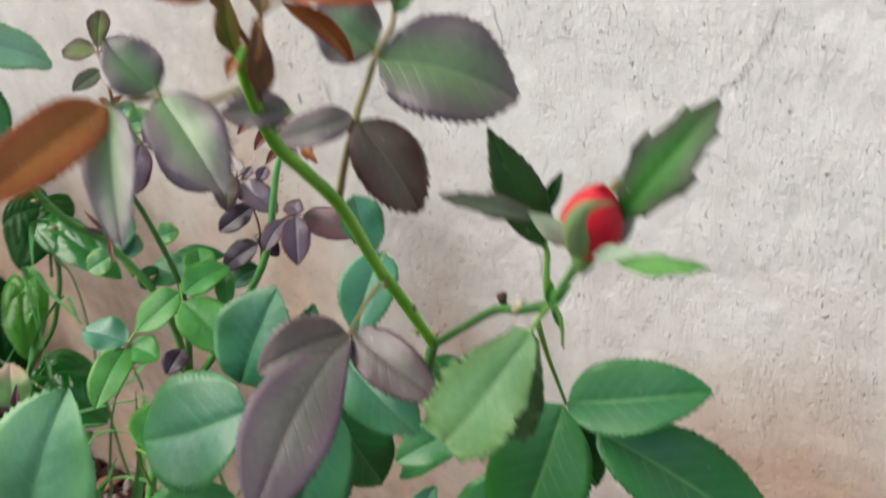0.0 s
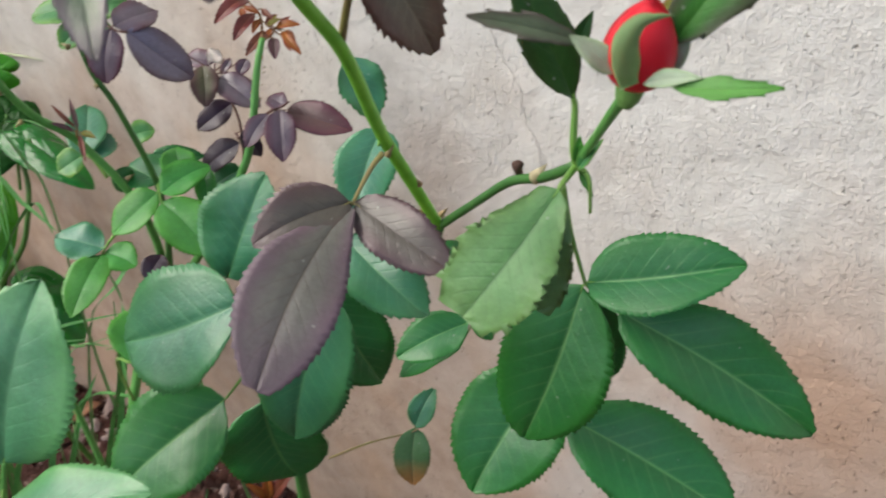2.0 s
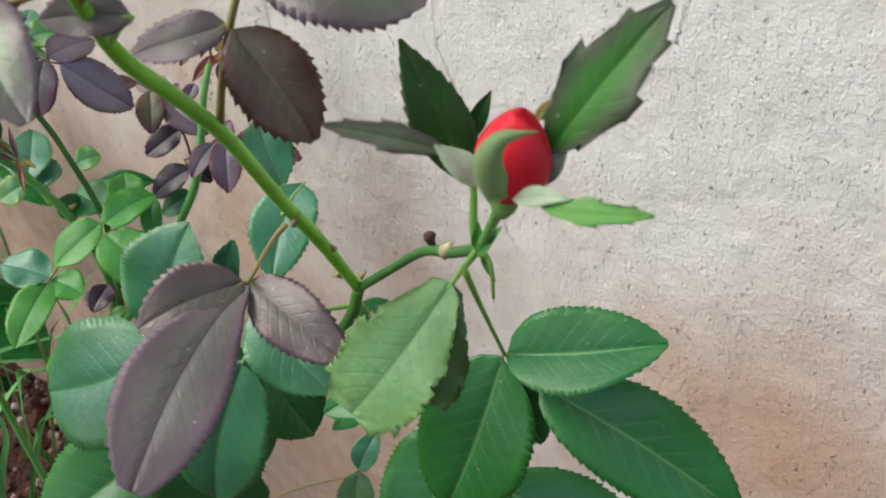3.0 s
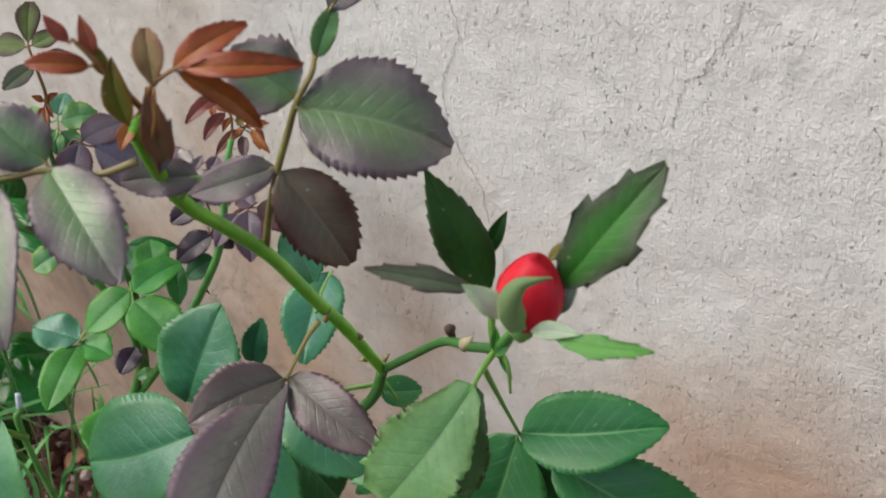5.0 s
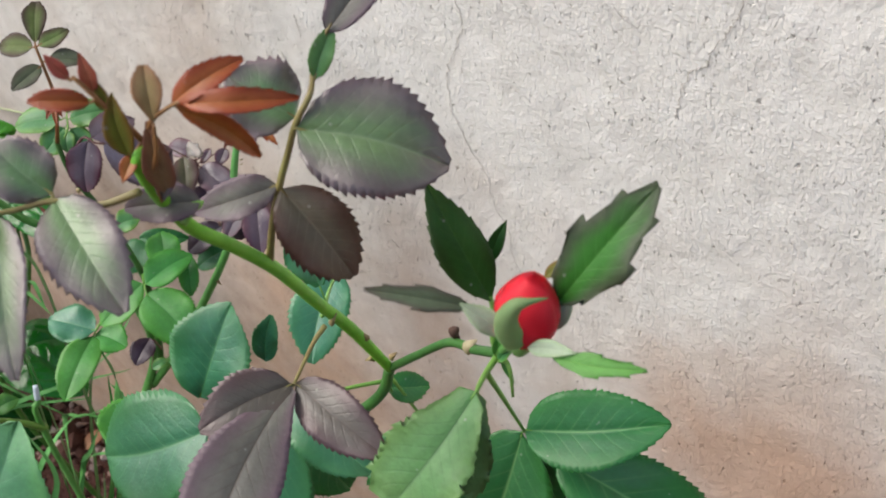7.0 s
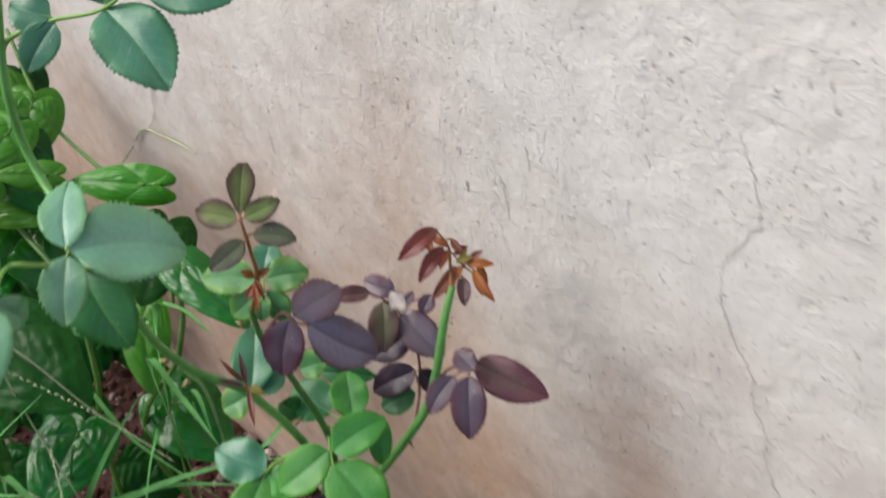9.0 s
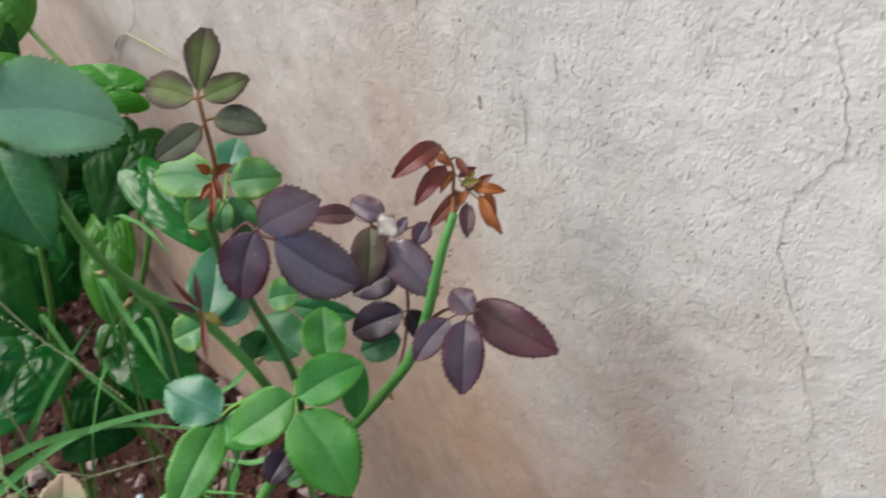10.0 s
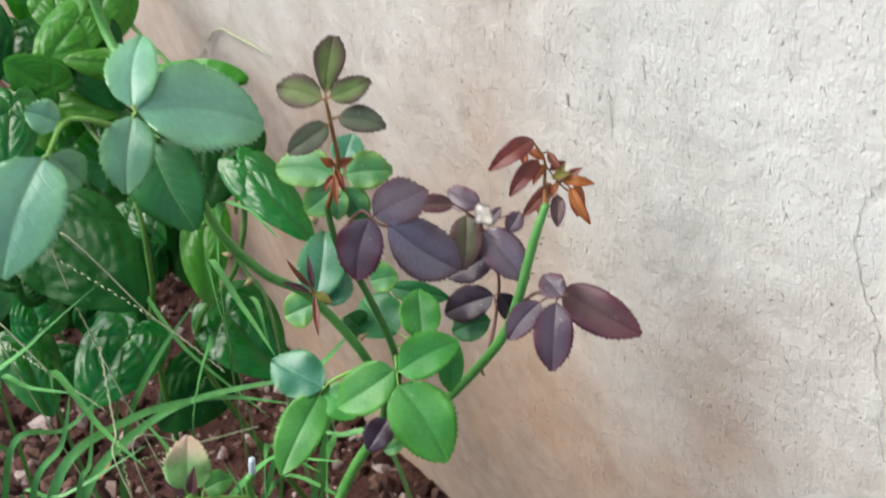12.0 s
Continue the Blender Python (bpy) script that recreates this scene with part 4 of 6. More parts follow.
compound(rose, STALK_GREEN, 0.0006, [(-0.2200, 0.2261, 0.5988), (-0.1982, 0.2474, 0.5897), (-0.1795, 0.2639, 0.5817)], [
    (TEAL, (-0.1804, 0.2648, 0.5813), (-0.2122, 0.2562, 0.5610), 0.0233, (-0.34, -0.50, 0.80), 0.2, 0.05, ROSE),
    (TEAL, (-0.2038, 0.2465, 0.6218), (-0.2097, 0.2357, 0.6026), 0.0163, (-0.28, -0.80, 0.54), 0.2, 0.04, ROSE)])
compound(rose, STALK_GREEN, 0.0006, [(-0.1916, 0.2352, 0.5488), (-0.1891, 0.2420, 0.5372), (-0.1880, 0.2434, 0.5298)], [
    (DEEP, (-0.1859, 0.2490, 0.5286), (-0.1724, 0.2375, 0.5232), 0.0137, (-0.24, -0.67, 0.70), 0.3, 0.03, ROSE)])
compound(rose, STALK_TAN, 0.0005, [(-0.1761, 0.3821, 0.3482), (-0.1724, 0.3466, 0.3721), (-0.1616, 0.3189, 0.3834), (-0.1586, 0.3176, 0.3857)], [
    (TEAL, (-0.1599, 0.3185, 0.3851), (-0.1462, 0.3115, 0.4039), 0.0143, (-0.80, -0.35, 0.49), 0.2, 0.03, ROSE),
    (AUTUMN, (-0.1599, 0.3185, 0.3851), (-0.1739, 0.3163, 0.3550), 0.0196, (-0.74, -0.54, 0.41), 0.15, 0.04, ROSE)])

# front rose bush: upper leaf on its long stalk
compound(rose, STALK_TAN, 0.0009, [(-0.2474, 0.2013, 0.6465), (-0.2473, 0.1943, 0.6593), (-0.2455, 0.1865, 0.6736), (-0.2428, 0.1812, 0.6835), (-0.2417, 0.1760, 0.6916), (-0.2368, 0.1726, 0.6982), (-0.2304, 0.1776, 0.6999)], [
    (MIXED, (-0.2421, 0.1756, 0.6906), (-0.2216, 0.1454, 0.6734), 0.0304, (-0.49, -0.67, 0.56), 0.16, 0.05, ROSE),
    (BROWN, (-0.2457, 0.1860, 0.6728), (-0.2401, 0.1744, 0.6425), 0.0202, (-0.51, -0.83, 0.23), 0.2, 0.05, ROSE),
    (PURPLE, (-0.2457, 0.1869, 0.6739), (-0.2631, 0.2028, 0.6728), 0.0116, (-0.51, -0.56, 0.65), 0.2, 0.04, ROSE),
    (MIXED, (-0.2379, 0.1802, 0.6911), (-0.2456, 0.1909, 0.7062), 0.0217, (-0.27, -0.85, 0.45), 0.15, 0.05, ROSE),
    (SAGE, (-0.2325, 0.1748, 0.6999), (-0.2237, 0.1726, 0.7105), 0.0061, (-0.51, -0.80, 0.30), 0.4, 0.06, ROSE),
    (PURPLE, (-0.2256, 0.1734, 0.7095), (-0.2008, 0.1613, 0.7326), 0.0120, (-0.65, -0.62, 0.44), 0.3, -0.1, ROSE)], 'bronze green leaf with serrated purple margins')
compound(rose, STALK_GREEN, 0.0007, [(-0.2794, 0.1803, 0.6834), (-0.2768, 0.1791, 0.6856), (-0.2747, 0.1776, 0.6865)], [
    (PURPLE, (-0.2741, 0.1773, 0.6872), (-0.2872, 0.1890, 0.6912), 0.0096, (-0.38, -0.69, 0.62), 0.2, 0.04, ROSE)])

# front rose bush: red shoot tips
compound(rose, STALK_RUST, 0.0006, [(-0.2828, 0.1749, 0.7077), (-0.2835, 0.1672, 0.7148), (-0.2811, 0.1617, 0.7177)], [
    (RUST, (-0.2809, 0.1616, 0.7180), (-0.2666, 0.1525, 0.7227), 0.0062, (-0.53, -0.61, 0.58), 0.35, 0.16, ROSE),
    (RUST, (-0.2805, 0.1596, 0.7183), (-0.2642, 0.1417, 0.7136), 0.0056, (-0.50, -0.65, 0.58), 0.4, 0.14, ROSE),
    (RUST, (-0.2802, 0.1619, 0.7172), (-0.2671, 0.1572, 0.6984), 0.0051, (-0.22, -0.97, 0.09), 0.45, 0.1, ROSE)], 'folded rust red young leaf')
compound(rose, STALK_RUST, 0.0006, [(-0.2828, 0.1749, 0.7077), (-0.2857, 0.1750, 0.7145), (-0.2887, 0.1757, 0.7216), (-0.2907, 0.1774, 0.7271)], [
    (RUST, (-0.2893, 0.1776, 0.7208), (-0.2987, 0.1849, 0.7249), 0.0048, (-0.34, -0.78, 0.52), 0.35, 0.1, ROSE),
    (SALMON, (-0.2909, 0.1792, 0.7265), (-0.2927, 0.1814, 0.7329), 0.0031, (-0.41, -0.89, 0.19), 0.4, 0.05, LANCE),
    (SALMON, (-0.2882, 0.1773, 0.7221), (-0.2875, 0.1773, 0.7312), 0.0035, (-0.62, -0.78, 0.06), 0.4, 0.08, LANCE),
    (OLIVE, (-0.2874, 0.1764, 0.7178), (-0.2869, 0.1762, 0.7245), 0.0032, (-0.64, -0.77, 0.04), 0.4, 0.05, LANCE),
    (OLIVE, (-0.2873, 0.1755, 0.7066), (-0.2859, 0.1743, 0.7217), 0.0059, (-0.66, -0.75, 0.02), 0.4, 0.05, LANCE),
    (RUST, (-0.2857, 0.1756, 0.7069), (-0.2911, 0.1761, 0.7023), 0.0038, (-0.51, -0.63, 0.59), 0.4, 0.05, LANCE)])
compound(rose, STALK_RUST, 0.0005, [(-0.2846, 0.1744, 0.7010), (-0.2851, 0.1681, 0.7075), (-0.2841, 0.1659, 0.7145)], [
    (TAWNY, (-0.2839, 0.1659, 0.7148), (-0.2813, 0.1659, 0.7265), 0.0065, (-0.68, -0.71, 0.18), 0.3, 0.05, BLUNT),
    (TAWNY, (-0.2824, 0.1753, 0.6946), (-0.2837, 0.1691, 0.7145), 0.0066, (-0.68, -0.69, -0.25), 0.35, 0.08, LANCE),
    (PURPLE, (-0.2842, 0.1763, 0.6932), (-0.2788, 0.1726, 0.7046), 0.0042, (-0.79, -0.57, 0.23), 0.4, 0.04, LANCE)])
compound(rose, STALK_TAN, 0.0007, [(-0.2881, 0.1763, 0.6983), (-0.2946, 0.1845, 0.6970), (-0.2999, 0.1931, 0.6997), (-0.3076, 0.1976, 0.7008), (-0.3112, 0.1992, 0.7019)], [
    (MIXED, (-0.2997, 0.1932, 0.7000), (-0.3079, 0.1666, 0.6819), 0.0175, (-0.34, -0.45, 0.82), 0.15, 0.06, ROSE),
    (MIXED, (-0.2994, 0.1938, 0.7011), (-0.3030, 0.2030, 0.7150), 0.0144, (-0.38, -0.82, 0.43), 0.15, 0.05, ROSE),
    (MIXED, (-0.3109, 0.1980, 0.7011), (-0.3317, 0.1753, 0.6788), 0.0127, (-0.40, -0.40, 0.82), 0.2, 0.05, ROSE),
    (RUST, (-0.3112, 0.1992, 0.7019), (-0.3541, 0.1879, 0.6970), 0.0147, (0.25, -0.70, 0.66), 0.3, 0.05, ROSE)], 'bronze green leaf with purple margins')

# front rose bush: bud, bud leaf and sepals
compound(rose, STALK_GREEN, 0.0011, [(-0.2083, 0.1572, 0.5957), (-0.2103, 0.1560, 0.6037), (-0.2080, 0.1554, 0.6142), (-0.2084, 0.1553, 0.6176)], [
    (BUDLEAF, (-0.2085, 0.1550, 0.6172), (-0.2087, 0.1698, 0.6570), 0.0155, (-0.69, -0.68, 0.26), 0.2, 0.04, LANCE),
    (BUDLEAF, (-0.2030, 0.1574, 0.6268), (-0.1955, 0.1536, 0.6386), 0.0049, (-0.70, -0.65, 0.29), 0.3, 0.04, LANCE)])
compound(rose, STALK_GREEN, 0.0007, [(-0.2083, 0.1572, 0.5957), (-0.2113, 0.1515, 0.5937), (-0.2123, 0.1519, 0.5826)], [
    (FRESH, (-0.2092, 0.1555, 0.5967), (-0.2116, 0.1505, 0.5880), 0.0025, (-0.66, -0.55, 0.52), 0.3, -0.1, LANCE),
    (LIME, (-0.2132, 0.1536, 0.5973), (-0.2111, 0.1452, 0.6072), 0.0041, (-0.97, 0.02, 0.25), 0.4, 0.05, LANCE),
    (FRESH, (-0.2128, 0.1546, 0.5991), (-0.2126, 0.1518, 0.6084), 0.0032, (-0.94, -0.35, -0.07), 0.4, 0.05, LANCE)])
build_bud(rose, (-0.2397, 0.1182, 0.6373), (-0.2383, 0.1109, 0.6583), 0.0083, (-0.69, -0.53, 0.49))
sepals(rose, [
    (SEPAL_DARK, (-0.2332, 0.1106, 0.6458), (-0.2161, 0.0895, 0.6733), 0.0192, (-0.87, -0.19, 0.46), 0.2, 0.04, LOBED),
    (SEPAL_INNER, (-0.2357, 0.1115, 0.6395), (-0.2308, 0.1066, 0.6484), 0.0048, (-0.88, -0.22, 0.41), 0.2, 0.04, LANCE),
    (SEPAL_INNER, (-0.2459, 0.1112, 0.6420), (-0.2451, 0.0975, 0.6442), 0.0043, (-0.72, 0.06, 0.69), 0.3, 0.05, LANCE),
    (SEPAL_GREEN, (-0.2463, 0.1047, 0.6424), (-0.2424, 0.0817, 0.6428), 0.0062, (-0.68, -0.13, 0.72), 0.3, 0.03, LOBED),
    (SEPAL_INNER, (-0.2453, 0.1175, 0.6436), (-0.2493, 0.1261, 0.6536), 0.0061, (-0.53, -0.74, 0.41), 0.3, 0.05, LANCE),
    (GREYGREEN, (-0.2467, 0.1241, 0.6508), (-0.2624, 0.1425, 0.6624), 0.0069, (-0.42, -0.74, 0.52), 0.25, 0.05, LOBED),
    (OLIVE, (-0.2327, 0.1129, 0.6529), (-0.2266, 0.1086, 0.6562), 0.0029, (-0.60, -0.42, 0.68), 0.2, 0.05, LANCE)])
curled_sepal(rose, [(-0.2473, 0.1129, 0.6421), (-0.2504, 0.1118, 0.6490), (-0.2510, 0.1109, 0.6542), (-0.2492, 0.1089, 0.6574), (-0.2468, 0.1063, 0.6578), (-0.2432, 0.1041, 0.6569)], [0.0050, 0.0064, 0.0056, 0.0036, 0.0017, 0.0003], (-0.70, -0.55, 0.45))

# bluish near shoot low beside the bush
shoot = thing('rose_shoot', (-0.2990, 0.4515, -0.0300), 'young rose shoot with pale bluish green leaves', 'rose bush')
stem(shoot, CANE_GREEN, [(-0.2990, 0.4515, -0.0300), (-0.3457, 0.4271, 0.3956), (-0.3378, 0.3863, 0.4591), (-0.3314, 0.3758, 0.4850)], [0.003, 0.0025, 0.0016, 0.001], 'cane', '')
compound(shoot, STALK_GREEN, 0.0009, [(-0.3378, 0.3863, 0.4591), (-0.3314, 0.3758, 0.4850)], [
    (SHOOT, (-0.3318, 0.3757, 0.4845), (-0.2946, 0.3555, 0.5575), 0.0573, (-0.78, -0.57, 0.25), 0.12, 0.05, ROSE),
    (SHOOT, (-0.3457, 0.3684, 0.4691), (-0.3124, 0.2988, 0.4892), 0.0307, (-0.42, 0.05, 0.90), 0.15, 0.05, ROSE),
    (SHOOT, (-0.3405, 0.3823, 0.4816), (-0.3592, 0.4024, 0.5128), 0.0363, (-0.05, -0.88, 0.48), 0.15, 0.05, ROSE)])

# back rose bush
back = thing('rose_bush', (-0.3441, 0.6464, -0.0300), 'low rose bush with plum dark young leaves by the wall', 'rose bush')
stem(back, CANE_GREEN, [(-0.1553, 0.5543, 0.3919), (-0.1429, 0.5278, 0.4189), (-0.1296, 0.4993, 0.4523), (-0.1063, 0.4754, 0.4917), (-0.0949, 0.4686, 0.5159), (-0.0801, 0.4671, 0.5470), (-0.0685, 0.4679, 0.5629)], [0.0029, 0.0028, 0.0027, 0.0026, 0.0025, 0.0023, 0.0019], 'cane', '')
stem(back, CANE_GREEN, [(-0.3441, 0.6464, -0.0300), (-0.2364, 0.5983, 0.2152), (-0.1900, 0.5757, 0.3309), (-0.1691, 0.5650, 0.3724), (-0.1493, 0.5404, 0.4233), (-0.1563, 0.5231, 0.4839), (-0.1714, 0.5323, 0.5341), (-0.1885, 0.5372, 0.5590), (-0.2010, 0.5360, 0.5890), (-0.2074, 0.5279, 0.6244), (-0.2087, 0.5256, 0.6403), (-0.2006, 0.5926, 0.6748), (-0.1949, 0.5929, 0.7182), (-0.1788, 0.5967, 0.7552), (-0.1646, 0.6006, 0.7909)], [0.004, 0.0038, 0.0036, 0.0034, 0.0029, 0.0025, 0.0024, 0.0023, 0.0022, 0.0022, 0.0022, 0.0022, 0.0022, 0.002, 0.0018], 'cane', '')
stem(back, CANE_DARK, [(-0.1476, 0.5446, 0.4050), (-0.1484, 0.5071, 0.4865), (-0.1581, 0.4976, 0.5495), (-0.1641, 0.5001, 0.5792), (-0.1636, 0.5005, 0.6033)], [0.0026, 0.002, 0.0017, 0.0016, 0.0013], 'cane', '')
thorn(back, (-0.1694, 0.5039, 0.5949), (-0.1708, 0.5075, 0.5973), 0.0014)
thorn(back, (-0.1651, 0.4995, 0.5702), (-0.1611, 0.4978, 0.5712), 0.0014)
thorn(back, (-0.0864, 0.4682, 0.5363), (-0.0841, 0.4648, 0.5348), 0.0014)
thorn(back, (-0.0990, 0.4692, 0.5108), (-0.0977, 0.4656, 0.5082), 0.0014)
thorn(back, (-0.1153, 0.4818, 0.4764), (-0.1150, 0.4782, 0.4733), 0.0014)
thorn(back, (-0.2006, 0.5373, 0.5780), (-0.2038, 0.5408, 0.5793), 0.0014)
thorn(back, (-0.1953, 0.5401, 0.5575), (-0.2001, 0.5414, 0.5557), 0.0014)
thorn(back, (-0.1569, 0.5226, 0.5033), (-0.1521, 0.5211, 0.5048), 0.0014)
thorn(back, (-0.0858, 0.4703, 0.5341), (-0.0869, 0.4718, 0.5347), 0.0004)
thorn(back, (-0.0805, 0.4666, 0.5375), (-0.0788, 0.4656, 0.5377), 0.0004)
thorn(back, (-0.0775, 0.4700, 0.5493), (-0.0786, 0.4715, 0.5500), 0.0004)
thorn(back, (-0.0755, 0.4665, 0.5468), (-0.0738, 0.4654, 0.5469), 0.0004)
thorn(back, (-0.0853, 0.4702, 0.5350), (-0.0865, 0.4718, 0.5356), 0.0004)
thorn(back, (-0.0843, 0.4667, 0.5304), (-0.0827, 0.4657, 0.5307), 0.0004)
thorn(back, (-0.0768, 0.4665, 0.5442), (-0.0752, 0.4656, 0.5444), 0.0004)
thorn(back, (-0.0824, 0.4702, 0.5403), (-0.0835, 0.4717, 0.5410), 0.0004)
thorn(back, (-0.0859, 0.4703, 0.5339), (-0.0870, 0.4719, 0.5345), 0.0004)
thorn(back, (-0.0700, 0.4663, 0.5569), (-0.0684, 0.4653, 0.5570), 0.0004)
thorn(back, (-0.0750, 0.4699, 0.5538), (-0.0762, 0.4714, 0.5544), 0.0004)
thorn(back, (-0.0875, 0.4704, 0.5310), (-0.0887, 0.4719, 0.5316), 0.0004)
compound(back, STALK_RUST, 0.0009, [(-0.1635, 0.4998, 0.6011), (-0.1614, 0.4831, 0.6275), (-0.1595, 0.4830, 0.6443), (-0.1581, 0.4844, 0.6573)], [
    (GREENPLUM, (-0.1571, 0.4852, 0.6587), (-0.1443, 0.4911, 0.6768), 0.0125, (-0.52, -0.69, 0.51), 0.15, 0.04, BLUNT),
    (GREENPLUM, (-0.1591, 0.4852, 0.6573), (-0.1678, 0.5059, 0.6602), 0.0132, (-0.52, -0.40, 0.76), 0.15, 0.04, ROSE),
    (GREENPLUM, (-0.1567, 0.4836, 0.6574), (-0.1412, 0.4763, 0.6605), 0.0106, (-0.37, -0.63, 0.69), 0.15, 0.04, ROSE),
    (GREYGREEN, (-0.1564, 0.4814, 0.6493), (-0.1452, 0.4657, 0.6451), 0.0105, (-0.39, -0.59, 0.70), 0.2, 0.04, ROSE),
    (GREYGREEN, (-0.1607, 0.4825, 0.6477), (-0.1792, 0.4862, 0.6426), 0.0112, (-0.29, -0.63, 0.72), 0.2, 0.04, ROSE)])
compound(back, STALK_RUST, 0.0006, [(-0.1630, 0.4853, 0.6191), (-0.1621, 0.4838, 0.6277), (-0.1615, 0.4849, 0.6291)], [
    (RUST, (-0.1637, 0.4826, 0.6257), (-0.1717, 0.4805, 0.6218), 0.0033, (-0.24, -0.58, 0.78), 0.4, 0.1, LANCE),
    (RUST, (-0.1625, 0.4831, 0.6269), (-0.1654, 0.4750, 0.6206), 0.0032, (-0.33, -0.57, 0.75), 0.4, 0.1, LANCE),
    (RUST, (-0.1625, 0.4845, 0.6281), (-0.1662, 0.4871, 0.6328), 0.0038, (-0.02, -0.94, 0.33), 0.4, 0.1, LANCE),
    (RUST, (-0.1611, 0.4834, 0.6279), (-0.1560, 0.4780, 0.6309), 0.0039, (-0.69, -0.37, 0.63), 0.4, 0.1, LANCE),
    (RUST, (-0.1644, 0.4813, 0.6272), (-0.1714, 0.4729, 0.6180), 0.0028, (-0.35, -0.60, 0.72), 0.4, 0.05, LANCE)])
compound(back, STALK_GREEN, 0.0006, [(-0.1621, 0.5020, 0.5977), (-0.1539, 0.5027, 0.6035), (-0.1477, 0.5085, 0.6097)], [
    (LIME, (-0.1520, 0.5097, 0.6081), (-0.1675, 0.5354, 0.6096), 0.0186, (-0.48, -0.43, 0.76), 0.2, 0.04, ROSE),
    (LIME, (-0.1482, 0.5064, 0.6074), (-0.1326, 0.4920, 0.6071), 0.0170, (-0.39, -0.56, 0.73), 0.2, 0.04, ROSE),
    (LIME, (-0.1532, 0.5066, 0.6044), (-0.1676, 0.5174, 0.5929), 0.0148, (-0.73, -0.42, 0.55), 0.2, 0.04, ROSE),
    (LIME, (-0.1512, 0.5038, 0.6030), (-0.1510, 0.4934, 0.5889), 0.0131, (-0.36, -0.81, 0.45), 0.2, 0.04, ROSE),
    (TEAL, (-0.1470, 0.5088, 0.6105), (-0.1354, 0.5150, 0.6188), 0.0149, (-0.29, -0.58, 0.76), 0.2, 0.04, ROSE),
    (LIME, (-0.1549, 0.5036, 0.6037), (-0.1614, 0.4977, 0.5941), 0.0101, (-0.43, -0.66, 0.61), 0.2, 0.04, ROSE)])
compound(back, STALK_PLUM, 0.0007, [(-0.1650, 0.4945, 0.5890), (-0.1568, 0.4831, 0.6024), (-0.1557, 0.4734, 0.6003), (-0.1527, 0.4692, 0.5984)], [
    (GREYPLUM, (-0.1553, 0.4758, 0.6027), (-0.1274, 0.4747, 0.6021), 0.0200, (0.04, -0.63, 0.77), 0.12, 0.05, ROSE),
    (PLUM, (-0.1571, 0.4763, 0.6021), (-0.1712, 0.4768, 0.5766), 0.0208, (-0.71, -0.62, 0.33), 0.15, 0.05, ROSE),
    (LAVENDER, (-0.1525, 0.4701, 0.5993), (-0.1283, 0.4591, 0.5640), 0.0237, (0.03, -0.98, 0.20), 0.12, 0.05, ROSE)], 'greyish plum young leaf')
compound(back, STALK_PLUM, 0.0008, [(-0.1040, 0.4855, 0.4822), (-0.0895, 0.4968, 0.4867), (-0.0842, 0.4953, 0.5113), (-0.0837, 0.4997, 0.5321), (-0.0840, 0.5042, 0.5449)], [
    (RUSTPLUM, (-0.0918, 0.5121, 0.5561), (-0.1118, 0.5213, 0.5627), 0.0098, (-0.05, -0.77, 0.63), 0.35, 0.05, ROSE),
    (PLUM, (-0.0786, 0.5087, 0.5489), (-0.0844, 0.5274, 0.5542), 0.0131, (-0.45, -0.46, 0.76), 0.22, 0.05, ROSE),
    (OLIVEPLUM, (-0.0901, 0.5054, 0.5514), (-0.1065, 0.4922, 0.5330), 0.0171, (-0.44, -0.56, 0.70), 0.22, 0.05, ROSE),
    (DARKPLUM, (-0.0794, 0.5035, 0.5214), (-0.1018, 0.5169, 0.5120), 0.0176, (-0.52, -0.45, 0.73), 0.22, 0.05, ROSE),
    (GREYPLUM, (-0.0855, 0.4988, 0.5423), (-0.0855, 0.4691, 0.5255), 0.0200, (-0.41, -0.54, 0.74), 0.22, 0.05, ROSE),
    (PLUM, (-0.0732, 0.4987, 0.5495), (-0.0826, 0.5010, 0.5429), 0.0059, (-0.58, -0.49, 0.66), 0.22, 0.05, ROSE)] + [
    (PLUM, (-0.0683, 0.4900, 0.5480), (-0.0783, 0.4891, 0.5413), 0.0094, (-0.47, -0.51, 0.72), 0.22, 0.05, ROSE)])
compound(back, STALK_PLUM, 0.0006, [(-0.0976, 0.4821, 0.5079), (-0.0933, 0.4890, 0.5076), (-0.0923, 0.4918, 0.5077)], [
    (DARKPLUM, (-0.0842, 0.5028, 0.4952), (-0.1034, 0.5263, 0.4814), 0.0192, (-0.69, -0.24, 0.68), 0.22, 0.05, ROSE),
    (DARKPLUM, (-0.0893, 0.4896, 0.5077), (-0.0856, 0.4815, 0.4900), 0.0118, (-0.35, -0.91, 0.24), 0.2, 0.04, ROSE)])
compound(back, STALK_GREEN, 0.0009, [(-0.1900, 0.5757, 0.3309), (-0.2120, 0.5198, 0.4016), (-0.2253, 0.4693, 0.4278)], [
    (FRESH, (-0.2253, 0.4683, 0.4284), (-0.1984, 0.4714, 0.4489), 0.0341, (-0.25, -0.62, 0.74), 0.12, 0.04, ROSE)])
dry_scrap(back, (-0.0903, 0.4900, 0.5589))
